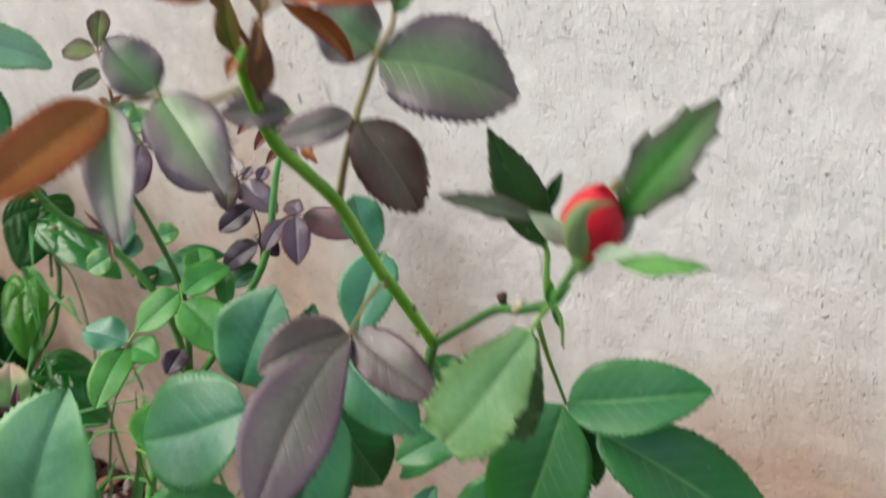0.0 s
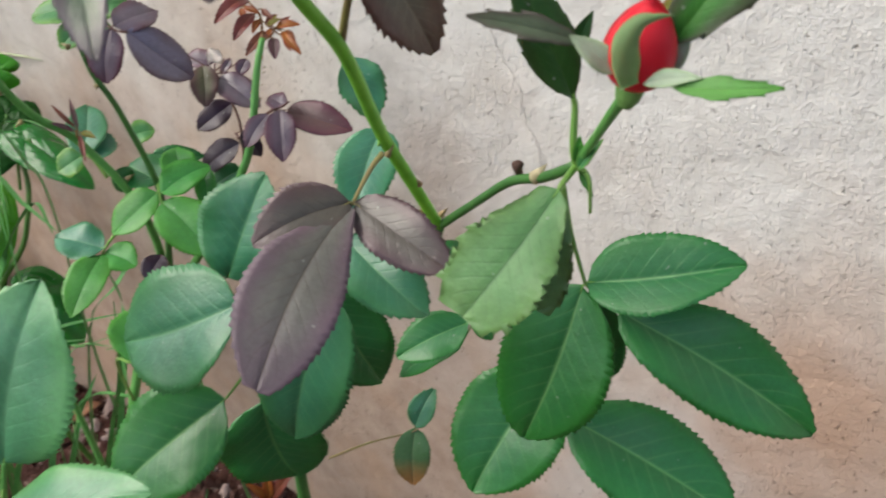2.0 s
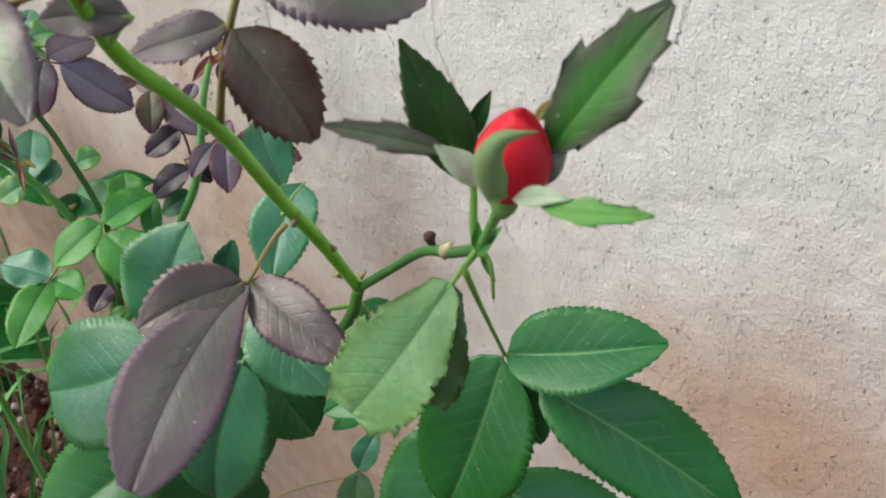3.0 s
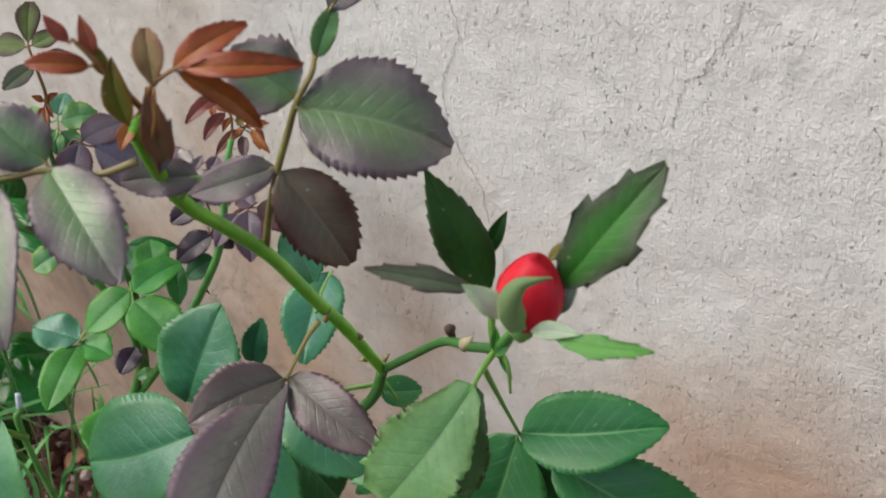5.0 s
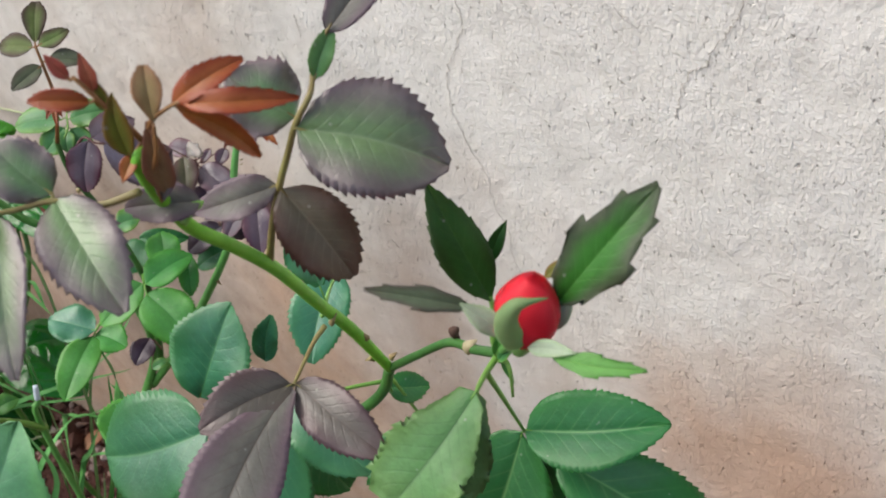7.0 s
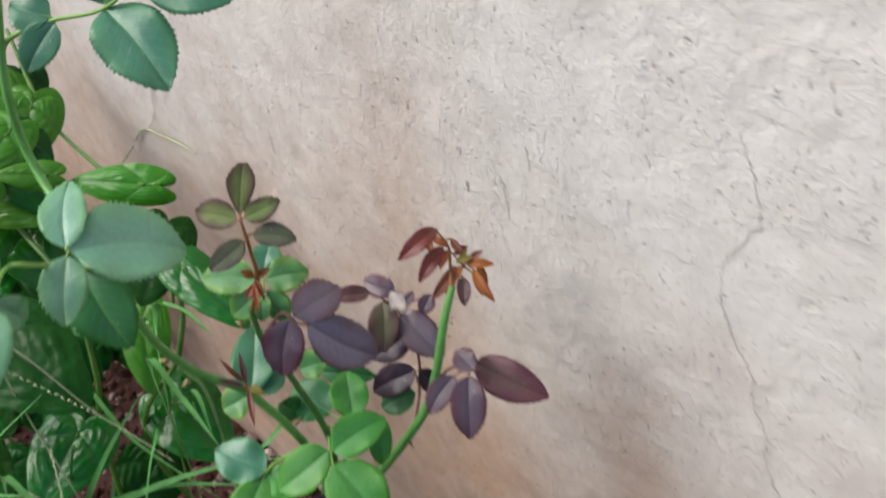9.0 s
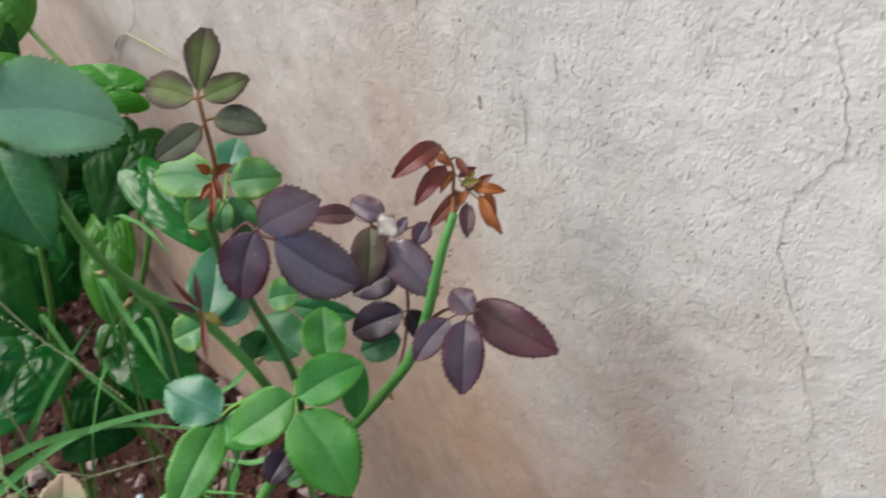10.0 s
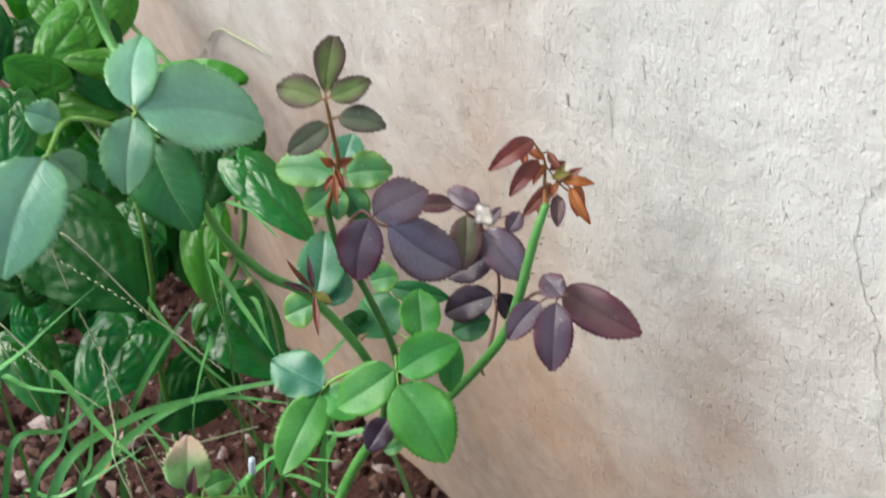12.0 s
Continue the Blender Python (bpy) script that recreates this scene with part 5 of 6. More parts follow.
compound(back, STALK_PLUM, 0.0007, [(-0.0958, 0.4694, 0.5129), (-0.0870, 0.4616, 0.5221), (-0.0867, 0.4460, 0.5282), (-0.0828, 0.4421, 0.5303)], [
    (PLUM, (-0.0896, 0.4442, 0.5280), (-0.1087, 0.4299, 0.5060), 0.0183, (-0.52, -0.51, 0.69), 0.2, 0.04, ROSE),
    (PLUM, (-0.0924, 0.4521, 0.5257), (-0.1126, 0.4555, 0.5130), 0.0139, (-0.52, -0.42, 0.74), 0.2, 0.04, ROSE),
    (PLUM, (-0.0854, 0.4446, 0.5278), (-0.0828, 0.4605, 0.5316), 0.0125, (-0.40, -0.24, 0.89), 0.25, 0.04, ROSE),
    (RUSTPLUM, (-0.0754, 0.4556, 0.5199), (-0.0639, 0.4154, 0.5071), 0.0213, (-0.42, -0.49, 0.77), 0.3, 0.05, ROSE)], 'long plum and rust young leaf')
compound(back, STALK_RUST, 0.0008, [(-0.0693, 0.4679, 0.5623), (-0.0550, 0.4840, 0.5612), (-0.0505, 0.4874, 0.5701), (-0.0502, 0.4953, 0.5786)], [
    (RED, (-0.0496, 0.4951, 0.5789), (-0.0766, 0.4982, 0.5743), 0.0103, (-0.17, -0.61, 0.78), 0.35, 0.26, ROSE),
    (RED, (-0.0530, 0.4890, 0.5714), (-0.0758, 0.4860, 0.5641), 0.0085, (-0.19, -0.52, 0.83), 0.4, 0.12, ROSE),
    (RED, (-0.0533, 0.4810, 0.5598), (-0.0759, 0.4785, 0.5545), 0.0065, (-0.12, -0.52, 0.85), 0.4, 0.16, ROSE),
    (RUST, (-0.0531, 0.4972, 0.5755), (-0.0517, 0.4848, 0.5716), 0.0041, (-0.50, -0.40, 0.77), 0.5, 0.05, LANCE),
    (RUST, (-0.0536, 0.4999, 0.5746), (-0.0593, 0.4918, 0.5700), 0.0044, (-0.32, -0.34, 0.88), 0.4, 0.05, ROSE),
    (RED, (-0.0458, 0.4898, 0.5719), (-0.0474, 0.4792, 0.5662), 0.0044, (-0.48, -0.44, 0.76), 0.5, 0.05, LANCE)], 'unfolding rust red shoot tip')
compound(back, STALK_RUST, 0.0007, [(-0.0693, 0.4679, 0.5623), (-0.0537, 0.4790, 0.5577), (-0.0488, 0.4778, 0.5612)], [
    (RUSTPLUM, (-0.0553, 0.4747, 0.5576), (-0.0657, 0.4652, 0.5492), 0.0073, (-0.37, -0.42, 0.83), 0.4, 0.05, ROSE),
    (RUST, (-0.0483, 0.4732, 0.5590), (-0.0533, 0.4554, 0.5481), 0.0056, (-0.47, -0.45, 0.76), 0.4, 0.12, ROSE),
    (RUST, (-0.0485, 0.4727, 0.5554), (-0.0546, 0.4624, 0.5489), 0.0037, (-0.41, -0.38, 0.83), 0.4, 0.05, LANCE),
    (RUST, (-0.0485, 0.4771, 0.5622), (-0.0416, 0.4632, 0.5618), 0.0055, (-0.55, -0.39, 0.74), 0.4, 0.15, ROSE),
    (RUST, (-0.0534, 0.4775, 0.5626), (-0.0597, 0.4732, 0.5597), 0.0034, (-0.21, -0.37, 0.90), 0.4, 0.05, LANCE),
    (OLIVE, (-0.0528, 0.4806, 0.5642), (-0.0468, 0.4725, 0.5668), 0.0044, (-0.64, -0.33, 0.69), 0.4, 0.05, LANCE)] + [
    (OLIVE, (-0.0495, 0.4808, 0.5633), (-0.0444, 0.4791, 0.5678), 0.0037, (-0.68, -0.45, 0.59), 0.4, 0.05, LANCE),
    (RED, (-0.0452, 0.4788, 0.5611), (-0.0386, 0.4735, 0.5651), 0.0042, (-0.65, -0.38, 0.66), 0.4, 0.05, LANCE),
    (RUST, (-0.0493, 0.4895, 0.5666), (-0.0613, 0.4856, 0.5619), 0.0048, (-0.19, -0.47, 0.86), 0.4, 0.05, LANCE),
    (RUST, (-0.0441, 0.4748, 0.5584), (-0.0484, 0.4634, 0.5519), 0.0041, (-0.45, -0.39, 0.81), 0.4, 0.05, LANCE),
    (RED, (-0.0484, 0.4871, 0.5635), (-0.0408, 0.4822, 0.5667), 0.0042, (-0.55, -0.46, 0.70), 0.4, 0.05, LANCE),
    (RUST, (-0.0611, 0.4848, 0.5539), (-0.0655, 0.4772, 0.5476), 0.0024, (-0.44, -0.48, 0.76), 0.4, 0.05, LANCE)])
compound(back, STALK_GREEN, 0.0009, [(-0.1461, 0.5077, 0.5009), (-0.1521, 0.4993, 0.4988), (-0.1563, 0.4935, 0.4970)], [
    (FRESH, (-0.1592, 0.4890, 0.4943), (-0.1619, 0.4534, 0.4678), 0.0313, (-0.30, -0.64, 0.70), 0.15, 0.05, ROSE),
    (FRESH, (-0.1561, 0.4948, 0.4985), (-0.1862, 0.5100, 0.4841), 0.0245, (-0.52, -0.40, 0.76), 0.2, 0.05, ROSE),
    (FRESH, (-0.1554, 0.4932, 0.4974), (-0.1238, 0.4827, 0.5030), 0.0226, (-0.26, -0.50, 0.83), 0.25, 0.05, ROSE),
    (FRESH, (-0.1230, 0.4901, 0.4993), (-0.1384, 0.4775, 0.4813), 0.0137, (-0.61, -0.37, 0.70), 0.25, 0.05, ROSE)])
compound(back, STALK_GREEN, 0.0009, [(-0.1595, 0.5348, 0.4739), (-0.1684, 0.5515, 0.4603), (-0.1736, 0.5565, 0.4539)], [
    (TEAL, (-0.1730, 0.5565, 0.4544), (-0.1871, 0.5872, 0.4659), 0.0270, (-0.23, -0.54, 0.81), 0.15, 0.04, ROSE),
    (FRESH, (-0.1761, 0.5564, 0.4522), (-0.2190, 0.5361, 0.4380), 0.0256, (-0.10, -0.47, 0.88), 0.15, 0.05, ROSE),
    (FRESH, (-0.1735, 0.5572, 0.4515), (-0.1684, 0.5338, 0.4442), 0.0223, (-0.26, -0.44, 0.86), 0.2, 0.04, ROSE)])
compound(back, STALK_GREEN, 0.0008, [(-0.1496, 0.5059, 0.4925), (-0.1378, 0.5106, 0.4888), (-0.1280, 0.5120, 0.4883)], [
    (FRESH, (-0.1280, 0.5120, 0.4883), (-0.1130, 0.5314, 0.5030), 0.0219, (-0.31, -0.49, 0.82), 0.25, 0.04, ROSE),
    (DEEP, (-0.1342, 0.5256, 0.4890), (-0.1365, 0.5543, 0.4984), 0.0264, (-0.32, -0.41, 0.85), 0.25, 0.04, ROSE),
    (DEEP, (-0.1198, 0.5506, 0.4977), (-0.0980, 0.5264, 0.4892), 0.0126, (-0.41, -0.71, 0.58), 0.3, 0.04, ROSE),
    (DEEP, (-0.0870, 0.5056, 0.4771), (-0.1026, 0.5237, 0.4684), 0.0181, (-0.61, -0.25, 0.75), 0.25, 0.04, ROSE),
    (LIME, (-0.1369, 0.5367, 0.5208), (-0.1243, 0.5283, 0.5210), 0.0167, (-0.29, -0.55, 0.78), 0.25, 0.04, ROSE)])
compound(back, STALK_GREEN, 0.0008, [(-0.1620, 0.5359, 0.5045), (-0.1631, 0.5423, 0.5175), (-0.1644, 0.5462, 0.5201)], [
    (TEAL, (-0.1651, 0.5465, 0.5200), (-0.1395, 0.5686, 0.5408), 0.0247, (-0.26, -0.55, 0.79), 0.2, 0.05, ROSE),
    (LIME, (-0.1674, 0.5444, 0.5213), (-0.1813, 0.5539, 0.5166), 0.0188, (-0.49, -0.45, 0.75), 0.2, 0.05, ROSE),
    (TEAL, (-0.1625, 0.5464, 0.5168), (-0.1418, 0.5516, 0.5237), 0.0202, (-0.15, -0.53, 0.83), 0.2, 0.05, ROSE),
    (DEEP, (-0.1524, 0.5445, 0.5028), (-0.1464, 0.5411, 0.4880), 0.0168, (-0.04, -0.99, 0.10), 0.2, 0.05, ROSE)])
compound(back, STALK_RUST, 0.0006, [(-0.1724, 0.5316, 0.5359), (-0.1715, 0.5293, 0.5422), (-0.1709, 0.5280, 0.5444)], [
    (RUSTPLUM, (-0.1715, 0.5272, 0.5434), (-0.1666, 0.5320, 0.5603), 0.0033, (-0.52, -0.80, 0.29), 0.5, 0.05, LANCE),
    (RED, (-0.1719, 0.5283, 0.5442), (-0.1758, 0.5377, 0.5597), 0.0028, (-0.20, -0.91, 0.36), 0.5, 0.05, LANCE),
    (RUSTPLUM, (-0.1733, 0.5276, 0.5426), (-0.1829, 0.5342, 0.5519), 0.0033, (0.05, -0.87, 0.48), 0.5, 0.05, LANCE),
    (RED, (-0.1718, 0.5271, 0.5400), (-0.1822, 0.5121, 0.5291), 0.0033, (-0.25, -0.53, 0.81), 0.5, 0.05, LANCE),
    (OLIVE, (-0.1707, 0.5274, 0.5409), (-0.1679, 0.5178, 0.5371), 0.0045, (-0.29, -0.53, 0.80), 0.5, 0.05, LANCE)])
compound(back, STALK_PLUM, 0.0006, [(-0.1452, 0.5362, 0.4220), (-0.1557, 0.5171, 0.4446), (-0.1604, 0.5112, 0.4518)], [
    (DARKPLUM, (-0.1600, 0.5116, 0.4524), (-0.1781, 0.5078, 0.4454), 0.0161, (-0.24, -0.47, 0.85), 0.2, 0.05, ROSE),
    (LIME, (-0.1681, 0.5119, 0.4321), (-0.1575, 0.5069, 0.4341), 0.0082, (-0.30, -0.44, 0.85), 0.2, 0.04, ROSE)])
compound(back, STALK_GREEN, 0.001, [(-0.2074, 0.5279, 0.6244), (-0.2130, 0.5192, 0.6519), (-0.2274, 0.4877, 0.6839)], [
    (PALE, (-0.2272, 0.4876, 0.6841), (-0.1854, 0.4819, 0.6613), 0.0352, (0.38, -0.65, 0.66), 0.12, 0.05, ROSE),
    (PALE, (-0.2276, 0.4890, 0.6852), (-0.2094, 0.5115, 0.6996), 0.0180, (-0.05, -0.54, 0.84), 0.15, 0.05, ROSE),
    (PALE, (-0.2287, 0.4879, 0.6833), (-0.2446, 0.4751, 0.6647), 0.0181, (-0.28, -0.73, 0.63), 0.15, 0.05, ROSE),
    (DEEP, (-0.2202, 0.5166, 0.6606), (-0.2229, 0.4918, 0.6280), 0.0275, (-0.27, -0.82, 0.50), 0.15, 0.05, ROSE)], 'large bluish green leaf')
compound(back, STALK_GREEN, 0.0009, [(-0.2130, 0.5192, 0.6519), (-0.2406, 0.4863, 0.6870), (-0.2507, 0.4862, 0.6922), (-0.2629, 0.4693, 0.6920)], [
    (PALE, (-0.2623, 0.4689, 0.6919), (-0.2549, 0.4777, 0.6730), 0.0132, (0.26, -0.88, -0.39), 0.2, 0.04, ROSE),
    (PALE, (-0.2640, 0.4697, 0.6918), (-0.2930, 0.4533, 0.6704), 0.0273, (-0.16, -0.71, 0.69), 0.15, 0.05, ROSE),
    (PALE, (-0.2523, 0.4871, 0.6921), (-0.2598, 0.4901, 0.6996), 0.0112, (0.07, -0.92, 0.40), 0.2, 0.05, ROSE)])
compound(back, STALK_GREEN, 0.001, [(-0.1903, 0.5970, 0.7268), (-0.1844, 0.5926, 0.7363), (-0.1696, 0.5710, 0.7423), (-0.1560, 0.5469, 0.7448), (-0.1396, 0.5337, 0.7526)], [
    (TEAL, (-0.1542, 0.5458, 0.7451), (-0.1565, 0.5068, 0.7165), 0.0315, (-0.34, -0.55, 0.76), 0.15, 0.05, ROSE),
    (TEAL, (-0.1688, 0.5695, 0.7414), (-0.1889, 0.5715, 0.7270), 0.0161, (-0.43, -0.75, 0.51), 0.2, 0.05, ROSE),
    (TEAL, (-0.1687, 0.5715, 0.7438), (-0.1794, 0.5858, 0.7516), 0.0194, (-0.40, -0.67, 0.63), 0.2, 0.05, ROSE),
    (TEAL, (-0.1382, 0.5333, 0.7532), (-0.1156, 0.4994, 0.7420), 0.0223, (-0.52, -0.58, 0.63), 0.15, 0.05, ROSE),
    (TEAL, (-0.1530, 0.5460, 0.7462), (-0.1411, 0.5527, 0.7736), 0.0274, (-0.46, -0.80, 0.39), 0.15, 0.05, ROSE)], 'bluish green serrated leaf high on the cane')

# cut cane with a sprout
cut = thing('cut_rose_cane', (-0.2433, 0.6013, -0.0300), 'cut rose cane with a fresh leafy sprout', 'rose cane')
stem(cut, CANE_GREEN, [(-0.2433, 0.6013, -0.0300), (-0.2345, 0.5714, 0.2099), (-0.2372, 0.5442, 0.4183), (-0.2318, 0.5392, 0.4481)], [0.0024, 0.0022, 0.002, 0.0019], 'cane', '')
cut_end(cut, (-0.2318, 0.5392, 0.4481), (-0.2292, 0.5388, 0.4572))
stem(cut, STALK_GREEN, [(-0.2356, 0.5443, 0.4240), (-0.2452, 0.5382, 0.4389), (-0.2559, 0.5348, 0.4524), (-0.2652, 0.5331, 0.4606)], [0.0024, 0.002, 0.0016, 0.001], 'sprout', '')
compound(cut, STALK_GREEN, 0.0009, [(-0.2559, 0.5348, 0.4524), (-0.2635, 0.5329, 0.4614), (-0.2646, 0.5330, 0.4685)], [
    (PINKTIP, (-0.2646, 0.5330, 0.4685), (-0.2530, 0.5425, 0.4924), 0.0223, (-0.42, -0.80, 0.43), 0.2, 0.05, ROSE),
    (FRESH, (-0.2584, 0.5349, 0.4618), (-0.2441, 0.5298, 0.4629), 0.0129, (-0.19, -0.51, 0.84), 0.3, 0.05, ROSE),
    (FRESH, (-0.2651, 0.5292, 0.4618), (-0.2785, 0.5232, 0.4509), 0.0203, (-0.35, -0.63, 0.70), 0.2, 0.05, ROSE),
    (RUSTPLUM, (-0.2653, 0.5316, 0.4668), (-0.2578, 0.5310, 0.4834), 0.0058, (-0.64, -0.74, 0.21), 0.5, 0.05, LANCE),
    (RUSTPLUM, (-0.2681, 0.5328, 0.4661), (-0.2728, 0.5411, 0.4787), 0.0045, (0.03, -0.90, 0.44), 0.5, 0.05, LANCE),
    (RUSTPLUM, (-0.2695, 0.5315, 0.4640), (-0.2841, 0.5336, 0.4647), 0.0052, (0.02, -0.55, 0.84), 0.5, 0.05, LANCE)] + [
    (RUSTPLUM, (-0.2642, 0.5293, 0.4623), (-0.2643, 0.5155, 0.4605), 0.0062, (-0.12, -0.22, 0.97), 0.5, 0.05, LANCE)])

# vine with glossy heart shaped leaves
vine = thing('climbing_vine', (-0.1181, 0.8380, -0.0300), 'vine with glossy dark green heart shaped leaves', 'vine')
stem(vine, VINE_STALK, [(-0.1181, 0.8380, -0.0300), (-0.1697, 0.8506, 0.2754), (-0.1235, 0.8013, 0.3835), (-0.0954, 0.8114, 0.4417), (-0.0746, 0.9170, 0.4899), (-0.0672, 1.0482, 0.5223), (-0.0429, 1.1316, 0.5904)], [0.003, 0.0026, 0.0024, 0.0022, 0.002, 0.002, 0.002], 'vine_stem', '')
stem(vine, VINE_STALK, [(-0.2531, 0.8703, -0.0300), (-0.2006, 0.8774, 0.2806), (-0.1793, 0.8589, 0.3704), (-0.1578, 0.8893, 0.4433), (-0.1465, 1.0173, 0.4751), (-0.1089, 1.0851, 0.5305), (-0.0679, 1.1513, 0.5959)], [0.003, 0.0026, 0.0024, 0.0022, 0.002, 0.002, 0.002], 'vine_stem', '')
heart_leaf(vine, (-0.2211, 0.8635, 0.4257), (HEART_SHADED, (-0.2330, 0.8298, 0.4734), (-0.2156, 0.7404, 0.4399), 0.0807, (-0.30, -0.47, 0.83), 0.10, 0.05, HEARTSHAPE))
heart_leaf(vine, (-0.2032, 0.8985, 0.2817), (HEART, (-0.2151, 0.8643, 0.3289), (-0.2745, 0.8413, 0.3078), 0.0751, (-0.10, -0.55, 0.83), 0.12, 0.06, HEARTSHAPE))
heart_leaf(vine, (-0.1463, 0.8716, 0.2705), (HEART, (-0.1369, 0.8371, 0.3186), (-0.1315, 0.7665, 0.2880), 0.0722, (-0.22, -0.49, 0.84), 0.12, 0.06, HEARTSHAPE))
heart_leaf(vine, (-0.1782, 0.9071, 0.1912), (HEART_SHADED, (-0.1688, 0.8725, 0.2391), (-0.2291, 0.8669, 0.2210), 0.0675, (-0.18, -0.56, 0.81), 0.12, 0.05, HEARTSHAPE))
heart_leaf(vine, (-0.2773, 0.9522, 0.2871), (HEART, (-0.2894, 0.9182, 0.3343), (-0.2982, 0.8696, 0.2965), 0.0522, (-0.10, -0.69, 0.72), 0.14, 0.05, HEARTSHAPE))
heart_leaf(vine, (-0.1335, 0.8826, 0.3553), (HEART_BRIGHT, (-0.1238, 0.8483, 0.4036), (-0.1578, 0.8092, 0.3611), 0.0453, (-0.35, -0.60, 0.72), 0.12, 0.05, HEARTSHAPE))
heart_leaf(vine, (-0.1032, 0.8206, 0.4153), (HEART, (-0.0934, 0.7863, 0.4638), (-0.0890, 0.7191, 0.4325), 0.0416, (-0.32, -0.50, 0.80), 0.12, 0.05, HEARTSHAPE))
heart_leaf(vine, (-0.0963, 0.8553, 0.4301), (HEART_SHADED, (-0.0863, 0.8211, 0.4787), (-0.1351, 0.8022, 0.4462), 0.0592, (-0.30, -0.60, 0.74), 0.10, 0.05, HEARTSHAPE))
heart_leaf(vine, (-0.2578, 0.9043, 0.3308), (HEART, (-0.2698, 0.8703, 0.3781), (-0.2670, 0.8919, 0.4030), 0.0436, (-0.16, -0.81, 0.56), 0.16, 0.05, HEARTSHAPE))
heart_leaf(vine, (-0.2547, 0.8886, 0.3810), (HEART_SHADED, (-0.2668, 0.8548, 0.4285), (-0.2333, 0.8604, 0.4424), 0.0461, (-0.17, -0.72, 0.67), 0.16, 0.05, HEARTSHAPE))
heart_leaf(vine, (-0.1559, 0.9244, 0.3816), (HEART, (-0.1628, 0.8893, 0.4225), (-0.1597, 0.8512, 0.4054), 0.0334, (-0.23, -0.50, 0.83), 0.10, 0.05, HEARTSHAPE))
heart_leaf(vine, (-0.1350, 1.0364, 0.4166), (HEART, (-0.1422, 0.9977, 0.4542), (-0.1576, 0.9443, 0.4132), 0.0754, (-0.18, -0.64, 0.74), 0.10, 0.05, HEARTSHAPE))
heart_leaf(vine, (-0.1293, 1.0439, 0.3658), (HEART_SHADED, (-0.1364, 1.0079, 0.4059), (-0.1413, 0.9480, 0.3655), 0.0725, (-0.20, -0.62, 0.76), 0.10, 0.05, HEARTSHAPE))
heart_leaf(vine, (-0.1690, 1.1046, 0.3953), (HEART, (-0.1737, 1.0653, 0.4339), (-0.2033, 1.0224, 0.3935), 0.0807, (-0.14, -0.70, 0.70), 0.10, 0.05, HEARTSHAPE))
heart_leaf(vine, (-0.1531, 1.1065, 0.4372), (HEART_BRIGHT, (-0.1590, 1.0655, 0.4735), (-0.1709, 1.0093, 0.4318), 0.0718, (-0.16, -0.64, 0.75), 0.10, 0.05, HEARTSHAPE))
heart_leaf(vine, (-0.1070, 1.0935, 0.5237), (HEART_BRIGHT, (-0.1174, 1.0507, 0.5573), (-0.1321, 1.0175, 0.5313), 0.0460, (-0.14, -0.62, 0.77), 0.10, 0.05, HEARTSHAPE))
heart_leaf(vine, (-0.1061, 1.0443, 0.5098), (HEART_BRIGHT, (-0.1166, 1.0038, 0.5439), (-0.1700, 0.9854, 0.5246), 0.0525, (-0.01, -0.72, 0.70), 0.10, 0.05, HEARTSHAPE))
heart_leaf(vine, (-0.1604, 1.0121, 0.4772), (HEART_BRIGHT, (-0.1678, 0.9719, 0.5135), (-0.1880, 0.9844, 0.5437), 0.0471, (0.05, -0.97, 0.25), 0.10, 0.05, HEARTSHAPE))
heart_leaf(vine, (-0.1481, 1.0421, 0.4658), (HEART_BRIGHT, (-0.1559, 1.0026, 0.5024), (-0.1338, 0.9478, 0.4811), 0.0529, (-0.34, -0.54, 0.77), 0.10, 0.05, HEARTSHAPE))
heart_leaf(vine, (-0.0946, 1.0732, 0.4970), (HEART_SHADED, (-0.1053, 1.0335, 0.5317), (-0.1010, 0.9875, 0.5073), 0.0447, (-0.30, -0.55, 0.78), 0.10, 0.05, HEARTSHAPE))
heart_leaf(vine, (-0.2001, 1.0029, 0.4750), (HEART, (-0.2053, 0.9614, 0.5116), (-0.2408, 0.9243, 0.4703), 0.0451, (-0.15, -0.73, 0.67), 0.10, 0.05, HEARTSHAPE))
heart_leaf(vine, (-0.1154, 0.9401, 0.5013), (HEART_BRIGHT, (-0.1264, 0.9011, 0.5364), (-0.1585, 0.9210, 0.5503), 0.0267, (-0.12, -0.81, 0.57), 0.10, 0.05, HEARTSHAPE))
heart_leaf(vine, (-0.1438, 1.1449, 0.4857), (HEART, (-0.1512, 1.1032, 0.5211), (-0.1816, 1.0765, 0.4923), 0.0573, (-0.11, -0.72, 0.69), 0.10, 0.05, HEARTSHAPE))
heart_leaf(vine, (-0.2747, 0.9720, 0.3994), (HEART, (-0.2752, 0.9325, 0.4407), (-0.2971, 0.8906, 0.3882), 0.0705, (-0.17, -0.81, 0.57), 0.10, 0.05, HEARTSHAPE))
heart_leaf(vine, (-0.2412, 1.0392, 0.4828), (HEART_BRIGHT, (-0.2438, 0.9955, 0.5189), (-0.2662, 0.9526, 0.4651), 0.0770, (-0.17, -0.81, 0.57), 0.10, 0.05, HEARTSHAPE))
heart_leaf(vine, (-0.1828, 1.1350, 0.5174), (HEART_SHADED, (-0.1886, 1.0883, 0.5518), (-0.2008, 1.0500, 0.5026), 0.0712, (-0.18, -0.78, 0.60), 0.10, 0.05, HEARTSHAPE))
